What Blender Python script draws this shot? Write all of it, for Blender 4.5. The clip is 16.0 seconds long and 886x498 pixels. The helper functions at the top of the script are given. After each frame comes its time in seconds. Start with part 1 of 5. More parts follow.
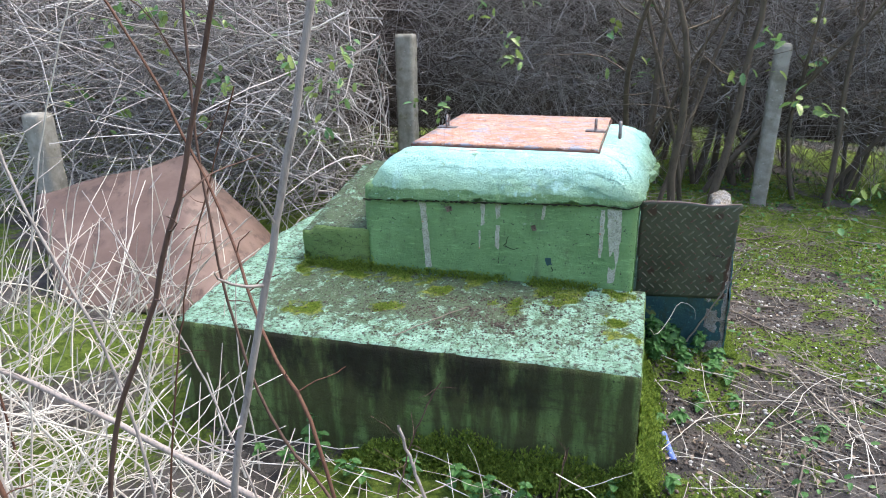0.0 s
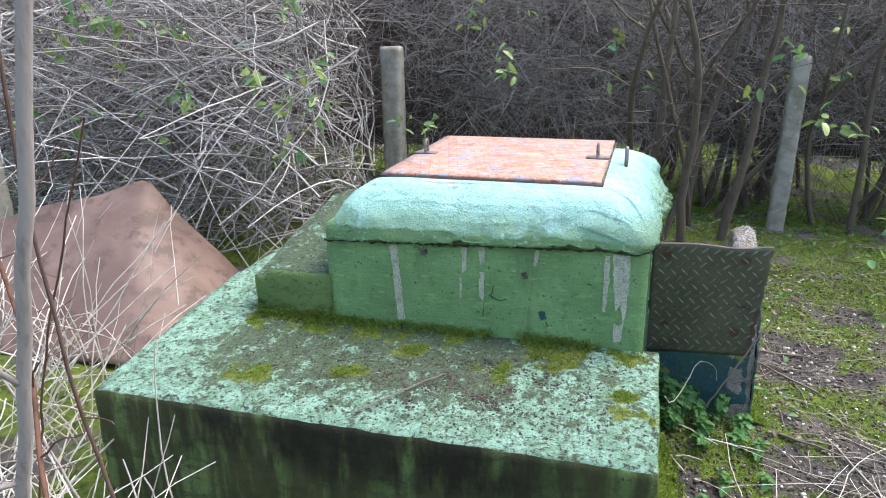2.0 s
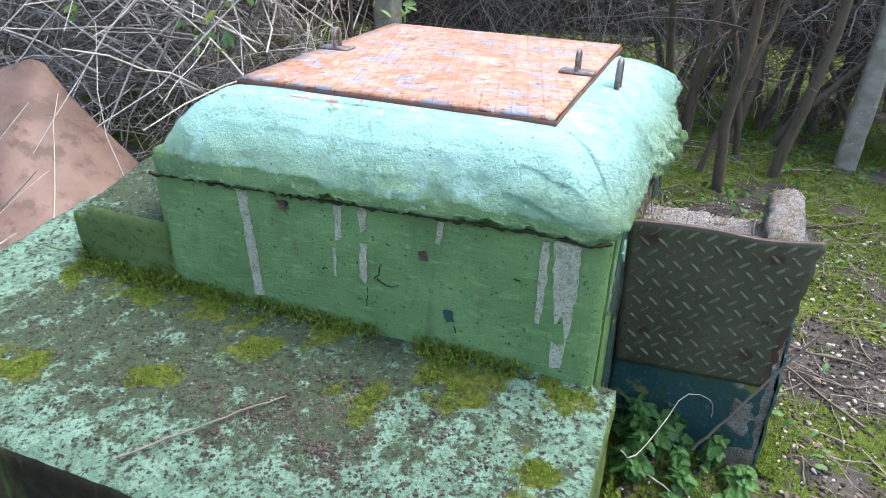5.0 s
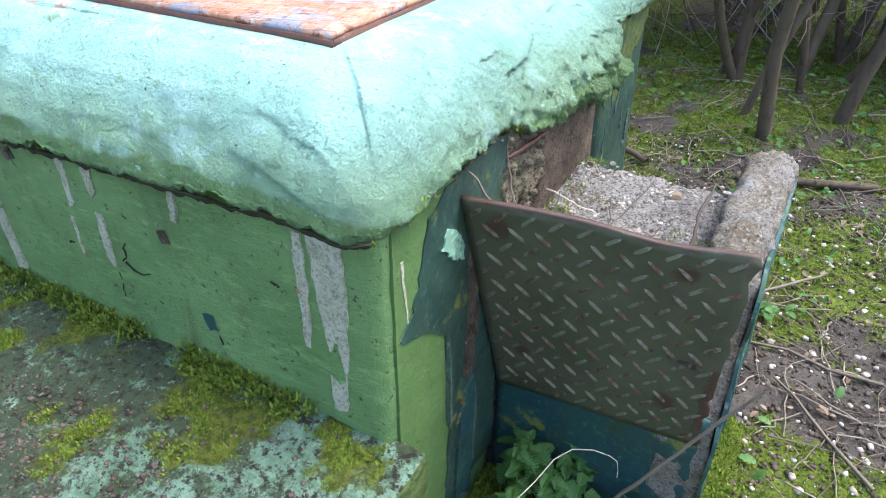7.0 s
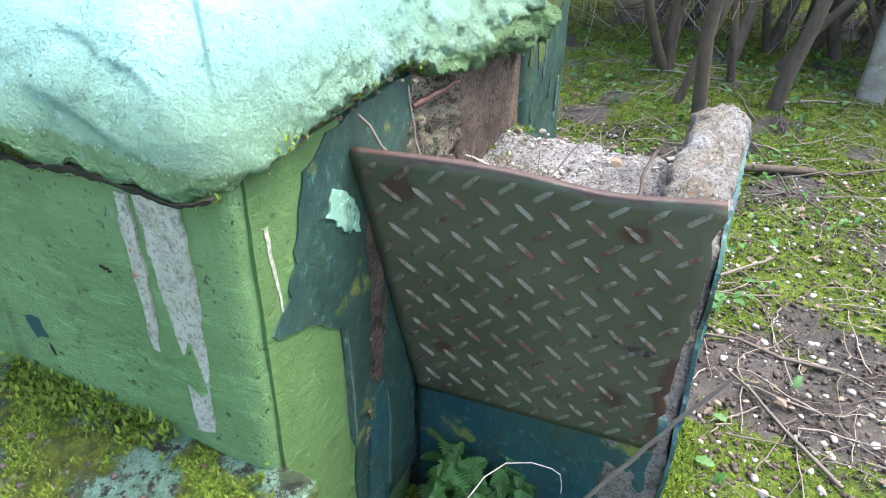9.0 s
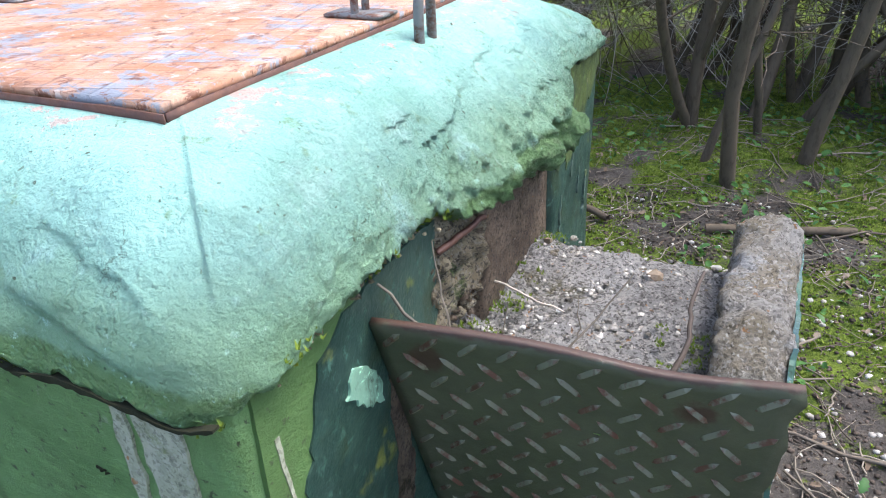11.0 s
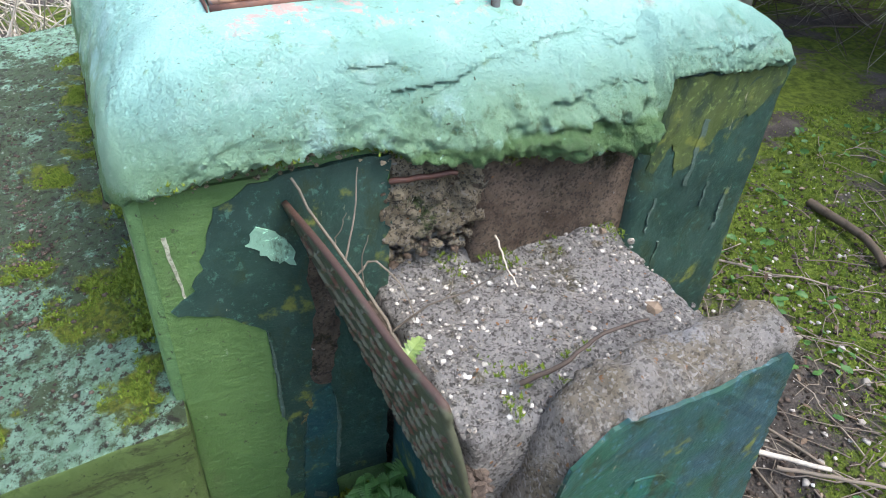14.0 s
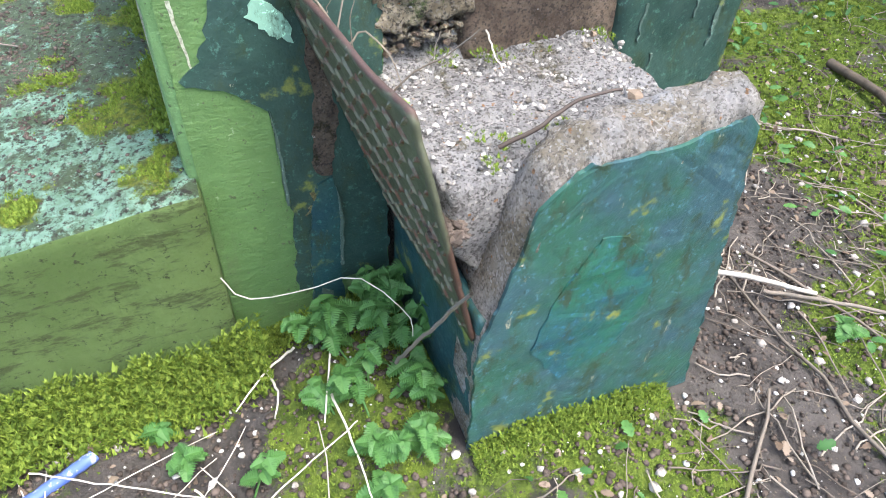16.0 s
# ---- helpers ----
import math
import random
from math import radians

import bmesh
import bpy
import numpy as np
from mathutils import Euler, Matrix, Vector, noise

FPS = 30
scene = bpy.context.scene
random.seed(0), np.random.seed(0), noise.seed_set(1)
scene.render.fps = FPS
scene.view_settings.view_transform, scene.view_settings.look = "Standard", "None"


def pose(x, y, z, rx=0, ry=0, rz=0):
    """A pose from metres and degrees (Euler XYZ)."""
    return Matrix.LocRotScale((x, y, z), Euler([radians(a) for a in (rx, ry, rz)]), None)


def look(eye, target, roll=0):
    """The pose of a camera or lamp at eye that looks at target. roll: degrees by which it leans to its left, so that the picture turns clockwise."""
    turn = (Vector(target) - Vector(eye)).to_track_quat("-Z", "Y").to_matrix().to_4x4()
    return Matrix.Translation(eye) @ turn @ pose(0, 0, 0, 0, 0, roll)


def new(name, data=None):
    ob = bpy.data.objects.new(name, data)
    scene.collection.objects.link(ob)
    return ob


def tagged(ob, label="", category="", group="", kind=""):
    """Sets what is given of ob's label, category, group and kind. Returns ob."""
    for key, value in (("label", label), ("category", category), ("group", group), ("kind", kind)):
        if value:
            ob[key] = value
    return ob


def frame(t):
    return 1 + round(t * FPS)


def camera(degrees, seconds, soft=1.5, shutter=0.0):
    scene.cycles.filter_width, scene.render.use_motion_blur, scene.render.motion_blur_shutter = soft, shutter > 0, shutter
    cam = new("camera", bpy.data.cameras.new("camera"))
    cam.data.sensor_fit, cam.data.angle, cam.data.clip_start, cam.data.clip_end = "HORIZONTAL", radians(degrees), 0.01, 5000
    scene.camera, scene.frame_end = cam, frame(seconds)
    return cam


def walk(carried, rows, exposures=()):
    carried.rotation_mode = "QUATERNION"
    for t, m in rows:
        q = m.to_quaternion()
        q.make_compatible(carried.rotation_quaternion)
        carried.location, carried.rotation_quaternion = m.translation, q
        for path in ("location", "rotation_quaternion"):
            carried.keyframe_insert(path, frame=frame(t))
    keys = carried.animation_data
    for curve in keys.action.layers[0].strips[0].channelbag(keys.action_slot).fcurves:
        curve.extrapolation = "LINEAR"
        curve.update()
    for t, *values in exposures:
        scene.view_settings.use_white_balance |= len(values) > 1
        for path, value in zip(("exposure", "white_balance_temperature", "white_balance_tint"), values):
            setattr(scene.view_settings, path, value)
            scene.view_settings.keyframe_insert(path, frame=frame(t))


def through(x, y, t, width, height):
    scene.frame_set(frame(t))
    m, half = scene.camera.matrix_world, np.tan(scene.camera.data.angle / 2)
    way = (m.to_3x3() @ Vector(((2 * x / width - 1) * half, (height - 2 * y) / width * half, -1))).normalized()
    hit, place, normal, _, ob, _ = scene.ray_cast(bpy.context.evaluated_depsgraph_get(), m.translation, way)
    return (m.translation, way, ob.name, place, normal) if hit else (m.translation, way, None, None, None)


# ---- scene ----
cam = camera(64.7, 16.0, soft=1.0)
METRES, EYE, TILT, LEAN, TURN = 4.0, 1.72, -19.0, 0.7, 16.0
ROWS = [
    (0.0, 0.0, 0.0, 0.0, 0.0, 0.0, 0.0),
    (0.5, 0.006, 0.0006, 0.0013, 0.01, 0.06, 0.38),
    (1.0, 0.0107, 0.0134, 0.0054, 0.02, 0.37, 0.9),
    (1.5, 0.0191, 0.0639, 0.0143, -0.09, 0.69, 0.42),
    (2.0, 0.0262, 0.1252, 0.037, 0.13, 0.98, 0.11),
    (2.5, 0.0308, 0.1566, 0.0484, 0.39, 0.52, 0.38),
    (3.0, 0.0498, 0.2003, 0.0547, 1.55, -0.88, 0.77),
    (5.5, 0.1726, 0.4015, 0.099, 5.3, -10.06, -4.29),
    (6.0, 0.2122, 0.4512, 0.1065, 6.28, -11.77, -4.3),
    (6.5, 0.2556, 0.4939, 0.1069, 10.69, -13.75, -4.26),
    (7.0, 0.2681, 0.5196, 0.1016, 12.62, -14.68, -5.0),
    (7.5, 0.2696, 0.5469, 0.0902, 11.83, -15.34, -5.24),
    (8.0, 0.2727, 0.5656, 0.07, 9.23, -15.46, -5.73),
    (10.5, 0.274, 0.5898, 0.0869, 7.63, -9.7, -2.46),
    (11.0, 0.2674, 0.6022, 0.1056, 8.83, -9.86, -1.68),
    (11.5, 0.285, 0.6262, 0.1236, 13.34, -13.68, -2.04),
    (12.0, 0.3288, 0.6602, 0.1429, 25.11, -17.43, -7.41),
    (12.5, 0.3479, 0.6575, 0.1531, 31.07, -20.01, -10.35),
    (13.0, 0.359, 0.6363, 0.158, 33.48, -20.82, -13.19),
    (13.5, 0.3801, 0.638, 0.1614, 36.26, -22.23, -15.01),
    (14.0, 0.411, 0.638, 0.1576, 46.49, -24.95, -17.8),
    (14.5, 0.4365, 0.6309, 0.1478, 51.12, -26.34, -18.0),
    (15.0, 0.453, 0.6268, 0.1379, 50.03, -26.53, -19.55),
    (15.5, 0.4605, 0.6267, 0.1289, 49.59, -29.09, -18.26),
    (16.0, 0.4648, 0.6299, 0.1236, 49.24, -32.42, -17.06),
]
walk(cam, [(t, pose(0, 0, EYE, TILT, LEAN, TURN) @ pose(METRES * x, METRES * y, METRES * z, 90 + pitch, roll, yaw)) for t, x, y, z, yaw, pitch, roll in ROWS],
     exposures=[(0.0, 1.7), (3.0, 1.75), (5.5, 1.75), (7.5, 2.1), (8.0, 2.37), (10.5, 2.27), (11.0, 1.7), (12.0, 1.26), (12.5, 1.16), (14.5, 1.75), (16.0, 2.25)])

# ---- world and sun ----
SUN_EL, SUN_AZ = radians(64), radians(58)      # azimuth from +y, positive towards +x
world = bpy.data.worlds.new("sky")
scene.world = world
world.use_nodes = True
wn = world.node_tree
sky = wn.nodes.new("ShaderNodeTexSky")
sky.sky_type, sky.sun_disc, sky.sun_elevation, sky.sun_rotation = "NISHITA", False, SUN_EL, SUN_AZ
sky.air_density, sky.dust_density = 1.0, 3.0
wn.links.new(sky.outputs[0], wn.nodes["Background"].inputs[0])
wn.nodes["Background"].inputs[1].default_value = 0.15
sun = new("sun", bpy.data.lights.new("sun", "SUN"))
sun.data.energy, sun.data.angle, sun.data.color = 1.05, radians(30), (1.0, 0.98, 0.95)
sun.matrix_world = look((0, 0, 0), (-math.sin(SUN_AZ) * math.cos(SUN_EL), -math.cos(SUN_AZ) * math.cos(SUN_EL), -math.sin(SUN_EL)))


# ---- node materials ----
class Nodes:
    """A material under construction: small wrappers over its node tree."""

    def __init__(self, name):
        self.mat = bpy.data.materials.new(name)
        self.mat.use_nodes = True
        self.tree = self.mat.node_tree
        self.bsdf = self.tree.nodes["Principled BSDF"]
        self.pos = self.tree.nodes.new("ShaderNodeNewGeometry").outputs["Position"]

    def set(self, node, slot, value):
        if isinstance(value, bpy.types.NodeSocket):
            self.tree.links.new(value, node.inputs[slot])
        else:
            node.inputs[slot].default_value = value

    def noise(self, scale, detail=6.0, rough=0.6, stretch=None, distort=0.0, offset=(0, 0, 0)):
        n = self.tree.nodes.new("ShaderNodeTexNoise")
        m = self.tree.nodes.new("ShaderNodeMapping")
        m.inputs["Scale"].default_value = stretch or (1, 1, 1)
        m.inputs["Location"].default_value = offset
        self.tree.links.new(self.pos, m.inputs[0])
        self.tree.links.new(m.outputs[0], n.inputs["Vector"])
        for k, v in (("Scale", scale), ("Detail", detail), ("Roughness", rough), ("Distortion", distort)):
            n.inputs[k].default_value = v
        return n.outputs["Fac"]

    def cells(self, scale, feature="F1", out="Distance", warp=0.0):
        n = self.tree.nodes.new("ShaderNodeTexVoronoi")
        n.feature = feature
        vec = self.pos
        if warp:
            w = self.tree.nodes.new("ShaderNodeTexNoise")
            w.inputs["Scale"].default_value = scale * 0.9
            self.tree.links.new(self.pos, w.inputs["Vector"])
            m = self.tree.nodes.new("ShaderNodeVectorMath")
            m.operation = "MULTIPLY_ADD"
            self.tree.links.new(w.outputs["Color"], m.inputs[0])
            m.inputs[1].default_value = (warp, warp, warp)
            self.tree.links.new(self.pos, m.inputs[2])
            vec = m.outputs[0]
        self.tree.links.new(vec, n.inputs["Vector"])
        n.inputs["Scale"].default_value = scale
        return n.outputs[out]

    def ramp(self, value, low, high, a=0.0, b=1.0):
        n = self.tree.nodes.new("ShaderNodeMapRange")
        n.interpolation_type = "SMOOTHSTEP"
        for k, v in ((0, value), (1, low), (2, high), (3, a), (4, b)):
            self.set(n, k, v)
        return n.outputs[0]

    def math(self, op, a, b=0.0):
        n = self.tree.nodes.new("ShaderNodeMath")
        n.operation = op
        self.set(n, 0, a)
        self.set(n, 1, b)
        return n.outputs[0]

    def axis(self, k):
        n = self.tree.nodes.new("ShaderNodeSeparateXYZ")
        self.tree.links.new(self.pos, n.inputs[0])
        return n.outputs[k]

    def up(self):
        n = self.tree.nodes.new("ShaderNodeSeparateXYZ")
        g = self.tree.nodes.new("ShaderNodeNewGeometry")
        self.tree.links.new(g.outputs["True Normal"], n.inputs[0])
        return n.outputs[2]

    def attr(self, name):
        n = self.tree.nodes.new("ShaderNodeAttribute")
        n.attribute_name = name
        return n.outputs["Fac"]

    def island(self):
        return self.tree.nodes.new("ShaderNodeNewGeometry").outputs["Random Per Island"]

    def mix(self, fac, a, b):
        n = self.tree.nodes.new("ShaderNodeMix")
        n.data_type = "RGBA"
        self.set(n, 0, fac)
        for k, v in ((6, a), (7, b)):
            self.set(n, k, (*v, 1.0) if isinstance(v, tuple) else v)
        return n.outputs[2]

    def bump(self, height, strength=0.5, distance=0.01, normal=None):
        n = self.tree.nodes.new("ShaderNodeBump")
        n.inputs["Strength"].default_value = strength
        n.inputs["Distance"].default_value = distance
        self.tree.links.new(height, n.inputs["Height"])
        if normal:
            self.tree.links.new(normal, n.inputs["Normal"])
        return n.outputs[0]

    def done(self, colour, rough=0.7, normal=None, metal=0.0, specular=0.5, through=0.0):
        self.set(self.bsdf, "Base Color", (*colour, 1.0) if isinstance(colour, tuple) else colour)
        self.set(self.bsdf, "Roughness", rough)
        self.set(self.bsdf, "Metallic", metal)
        self.set(self.bsdf, "Specular IOR Level", specular)
        if normal:
            self.set(self.bsdf, "Normal", normal)
        if through:
            t = self.tree.nodes.new("ShaderNodeBsdfTranslucent")
            m = self.tree.nodes.new("ShaderNodeMixShader")
            self.set(t, 0, (*colour, 1.0) if isinstance(colour, tuple) else colour)
            m.inputs[0].default_value = through
            self.tree.links.new(self.bsdf.outputs[0], m.inputs[1])
            self.tree.links.new(t.outputs[0], m.inputs[2])
            self.tree.links.new(m.outputs[0], self.tree.nodes["Material Output"].inputs[0])
        return self.mat


def wall_paint(name="green masonry paint", a=(0.125, 0.245, 0.085), b_=(0.180, 0.33, 0.125)):
    """Mid-green masonry paint with grime, scuffs, pits and faint brush relief."""
    n = Nodes(name)
    c = n.mix(n.ramp(n.noise(3.0, 8), 0.35, 0.65), a, b_)
    c = n.mix(n.ramp(n.noise(8.0, 9, 0.7, (1, 1, 0.3)), 0.52, 0.70), c, (0.10, 0.155, 0.06))
    c = n.mix(n.ramp(n.noise(45.0, 8, 0.75, (0.35, 0.35, 1.3)), 0.52, 0.66), c, tuple(v * 1.15 for v in b_))
    c = n.mix(n.ramp(n.noise(70.0, 6, 0.7), 0.60, 0.66), c, (0.055, 0.08, 0.035))
    c = n.mix(n.ramp(n.noise(19.0, 9, 0.75), 0.63, 0.68), c, (0.26, 0.36, 0.22))
    pit = n.ramp(n.cells(26.0, "F1", "Distance", 0.03), 0.06, 0.12, 1.0, 0.0)
    pit = n.math("MULTIPLY", pit, n.ramp(n.noise(7.0), 0.56, 0.62))
    c = n.mix(n.math("MULTIPLY", pit, 0.7), c, (0.05, 0.06, 0.03))
    b = n.bump(n.noise(14.0, 8, 0.65), 0.6, 0.02)
    b = n.bump(n.noise(60.0, 8, 0.75, (0.4, 0.4, 1.2)), 0.7, 0.008, b)
    b = n.bump(pit, -0.7, 0.006, b)
    return n.done(c, n.ramp(n.noise(20.0), 0.3, 0.7, 0.40, 0.62), b)


def cap_paint():
    """Pale mint paint over rough render: chips, cracks, flaked layers and a green lower lip."""
    n = Nodes("mint render paint")
    z = n.axis(2)
    wob = n.math("ADD", z, n.math("MULTIPLY", n.noise(9.0, 7), 0.07))
    c = n.mix(n.ramp(n.noise(4.0, 8), 0.35, 0.65), (0.26, 0.52, 0.44), (0.35, 0.64, 0.57))
    # bluer paint towards the top, with sky sheen mixed into its colour
    c = n.mix(n.ramp(wob, 1.0, 1.10), n.mix(n.ramp(n.noise(5.0, 7), 0.35, 0.65), (0.22, 0.40, 0.24), (0.30, 0.52, 0.35)), c)
    c = n.mix(n.ramp(n.noise(11.0, 9, 0.7), 0.54, 0.66), c, (0.37, 0.63, 0.565))
    c = n.mix(n.ramp(wob, 0.984, 0.996), (0.125, 0.25, 0.095), c)
    c = n.mix(n.ramp(n.noise(24.0, 9, 0.75), 0.57, 0.66), c, (0.21, 0.39, 0.25))
    c = n.mix(n.ramp(n.noise(55.0, 7, 0.75), 0.60, 0.66), c, (0.41, 0.66, 0.55))
    chip = n.ramp(n.noise(17.0, 9, 0.75, None, 0.4), 0.56, 0.58)
    c = n.mix(n.math("MULTIPLY", chip, n.ramp(z, 1.088, 1.112)), c, (0.56, 0.42, 0.37))
    pit = n.ramp(n.cells(30.0, "F1", "Distance", 0.03), 0.05, 0.10, 1.0, 0.0)
    pit = n.math("MULTIPLY", pit, n.ramp(n.noise(6.0, 4, 0.5, None, 0, (1, 4, 2)), 0.48, 0.56))
    c = n.mix(pit, c, (0.05, 0.09, 0.045))
    pitted = n.math("MULTIPLY", n.ramp(n.noise(38.0, 9, 0.8), 0.52, 0.60), n.ramp(n.math("ADD", n.axis(0), n.math("MULTIPLY", n.noise(5.0, 7), 0.16)), 0.06, 0.13))
    c = n.mix(n.math("MULTIPLY", pitted, 0.75), c, (0.10, 0.17, 0.075))
    # paint colour darkened just under each ledge, in place of shade
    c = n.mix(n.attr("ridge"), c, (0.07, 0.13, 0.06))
    crack = n.ramp(n.math("ABSOLUTE", n.math("SUBTRACT", n.noise(2.6, 10, 0.62, None, 0, (4, 1, 7)), 0.5)), 0.0, 0.0035, 1.0, 0.0)
    crack = n.math("MULTIPLY", crack, n.ramp(n.noise(4.0, 4, 0.5, None, 0, (1, 9, 3)), 0.63, 0.67))
    c = n.mix(n.math("MULTIPLY", crack, 0.85), c, (0.045, 0.085, 0.045))
    fleck = n.ramp(n.cells(75.0, "F1", "Distance", 0.02), 0.08, 0.16, 1.0, 0.0)
    fleck = n.math("MULTIPLY", fleck, n.ramp(n.noise(9.0, 5, 0.6, None, 0, (7, 7, 1)), 0.50, 0.58))
    c = n.mix(n.math("MULTIPLY", fleck, 0.8), c, (0.07, 0.13, 0.07))
    b = n.bump(n.noise(9.0, 8, 0.6), 0.5, 0.03)
    brush = n.noise(30.0, 8, 0.7, (1.0, 0.35, 1.6), 0.6)
    b = n.bump(brush, 0.45, 0.008, b)
    peel = n.ramp(n.noise(6.0, 9, 0.62, None, 0, (2, 8, 5)), 0.515, 0.53)
    b = n.bump(peel, 0.8, 0.004, b)
    rim = n.ramp(n.math("ADD", n.axis(0), n.math("MULTIPLY", n.noise(6.0), 0.10)), -0.04, 0.07)
    b = n.bump(n.math("MULTIPLY", n.noise(45.0, 9, 0.75), rim), 1.0, 0.03, b)
    b = n.bump(n.noise(40.0, 9, 0.75), 0.55, 0.010, b)
    b = n.bump(n.noise(130.0, 5, 0.7), 1.0, 0.006, b)
    b = n.bump(crack, -0.9, 0.008, b)
    b = n.bump(pit, -0.7, 0.005, b)
    return n.done(c, n.ramp(n.noise(25.0), 0.3, 0.7, 0.36, 0.58), b)


def old_paint(name, a, b_, pale=0.73):
    """Older dark green or blue paint, worn and blistered."""
    n = Nodes(name)
    c = n.mix(n.ramp(n.noise(6.0, 8, 0.65), 0.35, 0.65), a, b_)
    c = n.mix(n.ramp(n.noise(20.0, 9, 0.75, (1, 1, 0.5)), 0.50, 0.64), c, (0.03, 0.055, 0.032))
    c = n.mix(n.ramp(n.noise(33.0, 9, 0.75, (1, 1, 0.3)), pale - 0.09, pale - 0.05), c, (0.34, 0.33, 0.24))
    c = n.mix(n.ramp(n.noise(70.0, 8, 0.75), 0.55, 0.64), c, tuple(min(1.0, v * 2.0) for v in b_))
    c = n.mix(n.ramp(n.noise(11.0, 6, 0.6, None, 0, (3, 1, 2)), 0.60, 0.68), c, (0.17, 0.20, 0.05))
    b = n.bump(n.noise(17.0, 8, 0.65), 0.6, 0.012)
    b = n.bump(n.noise(150.0, 4), 0.3, 0.002, b)
    return n.done(c, n.ramp(n.noise(20.0), 0.3, 0.7, 0.35, 0.6), b)


def plinth_paint():
    """Faded mint paint on top, worn to grimy concrete with moss; stained green sides."""
    n = Nodes("weathered plinth paint")
    top = n.mix(n.ramp(n.noise(16.0, 9, 0.75), 0.42, 0.58), (0.36, 0.60, 0.45), (0.21, 0.38, 0.25))
    zone = n.math("MULTIPLY", n.ramp(n.axis(1), 2.34, 2.62), n.math("MULTIPLY", n.ramp(n.axis(0), -1.75, -1.45), n.ramp(n.axis(0), -0.2, -0.6, 0.25, 1.0)))
    grime = n.math("ADD", n.noise(14.0, 10, 0.8), n.math("MULTIPLY", zone, 0.14))
    top = n.mix(n.ramp(grime, 0.53, 0.60), top, (0.10, 0.145, 0.078))
    top = n.mix(n.ramp(n.noise(6.0, 9, 0.75, None, 0, (3, 1, 0)), 0.58, 0.68), top, (0.11, 0.11, 0.085))
    top = n.mix(n.ramp(n.noise(60.0, 8, 0.75), 0.50, 0.60), top, (0.055, 0.055, 0.04))
    top = n.mix(n.ramp(n.noise(75.0, 6, 0.7, None, 0, (5, 5, 5)), 0.60, 0.66), top, (0.42, 0.50, 0.40))
    fuzz = n.ramp(n.math("ADD", n.attr("moss"), n.math("MULTIPLY", n.math("SUBTRACT", n.noise(35.0, 9, 0.8), 0.5), 0.9)), 0.28, 0.56)
    top = n.mix(fuzz, top, n.mix(n.ramp(n.noise(50.0), 0.4, 0.6), (0.09, 0.125, 0.02), (0.23, 0.265, 0.035)))
    side = n.mix(n.ramp(n.noise(4.0, 8, 0.6, (1, 1, 0.5)), 0.35, 0.65), (0.15, 0.25, 0.072), (0.21, 0.325, 0.105))
    side = n.mix(n.ramp(n.noise(16.0, 9, 0.75, (0.4, 0.4, 1.4)), 0.50, 0.62), side, (0.11, 0.15, 0.055))
    side = n.mix(n.ramp(n.noise(60.0, 8, 0.75), 0.56, 0.64), side, (0.07, 0.095, 0.04))
    face = n.ramp(n.axis(1), 2.34, 2.315)
    side = n.mix(n.math("MULTIPLY", face, n.ramp(n.noise(7.0, 6, 0.6, (2.0, 1, 0.35)), 0.34, 0.56, 0.0, 0.9)), side, (0.072, 0.078, 0.028))
    wet = n.math("MULTIPLY", n.ramp(n.noise(4.5, 9, 0.65, (1.5, 1, 0.5)), 0.36, 0.52), face)
    wet = n.math("MULTIPLY", wet, n.ramp(n.math("ADD", n.axis(2), n.math("MULTIPLY", n.noise(9.0, 6, 0.6, (1, 1, 0.2)), 0.25)), 0.33, 0.46))
    wet = n.math("MULTIPLY", wet, n.math("MULTIPLY", n.ramp(n.axis(0), -1.72, -1.35), n.ramp(n.axis(0), -0.05, -0.45)))
    side = n.mix(n.math("MULTIPLY", wet, 0.9), side, (0.020, 0.018, 0.010))
    c = n.mix(n.ramp(n.up(), 0.55, 0.75), side, top)
    b = n.bump(n.noise(30.0, 9, 0.75), 0.9, 0.02)
    b = n.bump(n.noise(120.0, 6, 0.7), 0.6, 0.005, b)
    return n.done(c, n.ramp(n.noise(20.0), 0.3, 0.7, 0.6, 0.88), b, 0.0, 0.28)


def rust_plate():
    """Pink-orange flaking paint on a steel hatch with a cross-ribbed tread."""
    n = Nodes("rusty orange hatch")
    c = n.mix(n.ramp(n.noise(7.0, 8, 0.65), 0.35, 0.65), (0.42, 0.19, 0.10), (0.52, 0.32, 0.23))
    c = n.mix(n.ramp(n.noise(9.0, 10, 0.8, (1, 1.6, 1), 0.3), 0.52, 0.55), c, (0.27, 0.29, 0.34))
    c = n.mix(n.ramp(n.noise(38.0, 9, 0.8), 0.53, 0.60), c, (0.20, 0.08, 0.045))
    c = n.mix(n.ramp(n.noise(28.0, 7, 0.7, None, 0, (4, 2, 0)), 0.59, 0.63), c, (0.58, 0.47, 0.42))
    rib = None
    for sx, sy in ((1, 0.28), (-0.28, 1)):
        s = n.math("ADD", n.math("MULTIPLY", n.axis(0), sx), n.math("MULTIPLY", n.axis(1), sy))
        w = n.ramp(n.math("ABSOLUTE", n.math("SUBTRACT", n.math("FRACT", n.math("MULTIPLY", s, 25.0)), 0.5)), 0.0, 0.12, 1.0, 0.0)
        rib = n.math("MAXIMUM", rib, w) if rib else w
    b = n.bump(rib, 0.35, 0.003)
    b = n.bump(n.noise(45.0, 8, 0.7), 0.5, 0.006, b)
    return n.done(n.mix(n.math("MULTIPLY", rib, 0.14), c, (0.10, 0.06, 0.05)), n.ramp(n.noise(20.0), 0.3, 0.7, 0.34, 0.6), b)


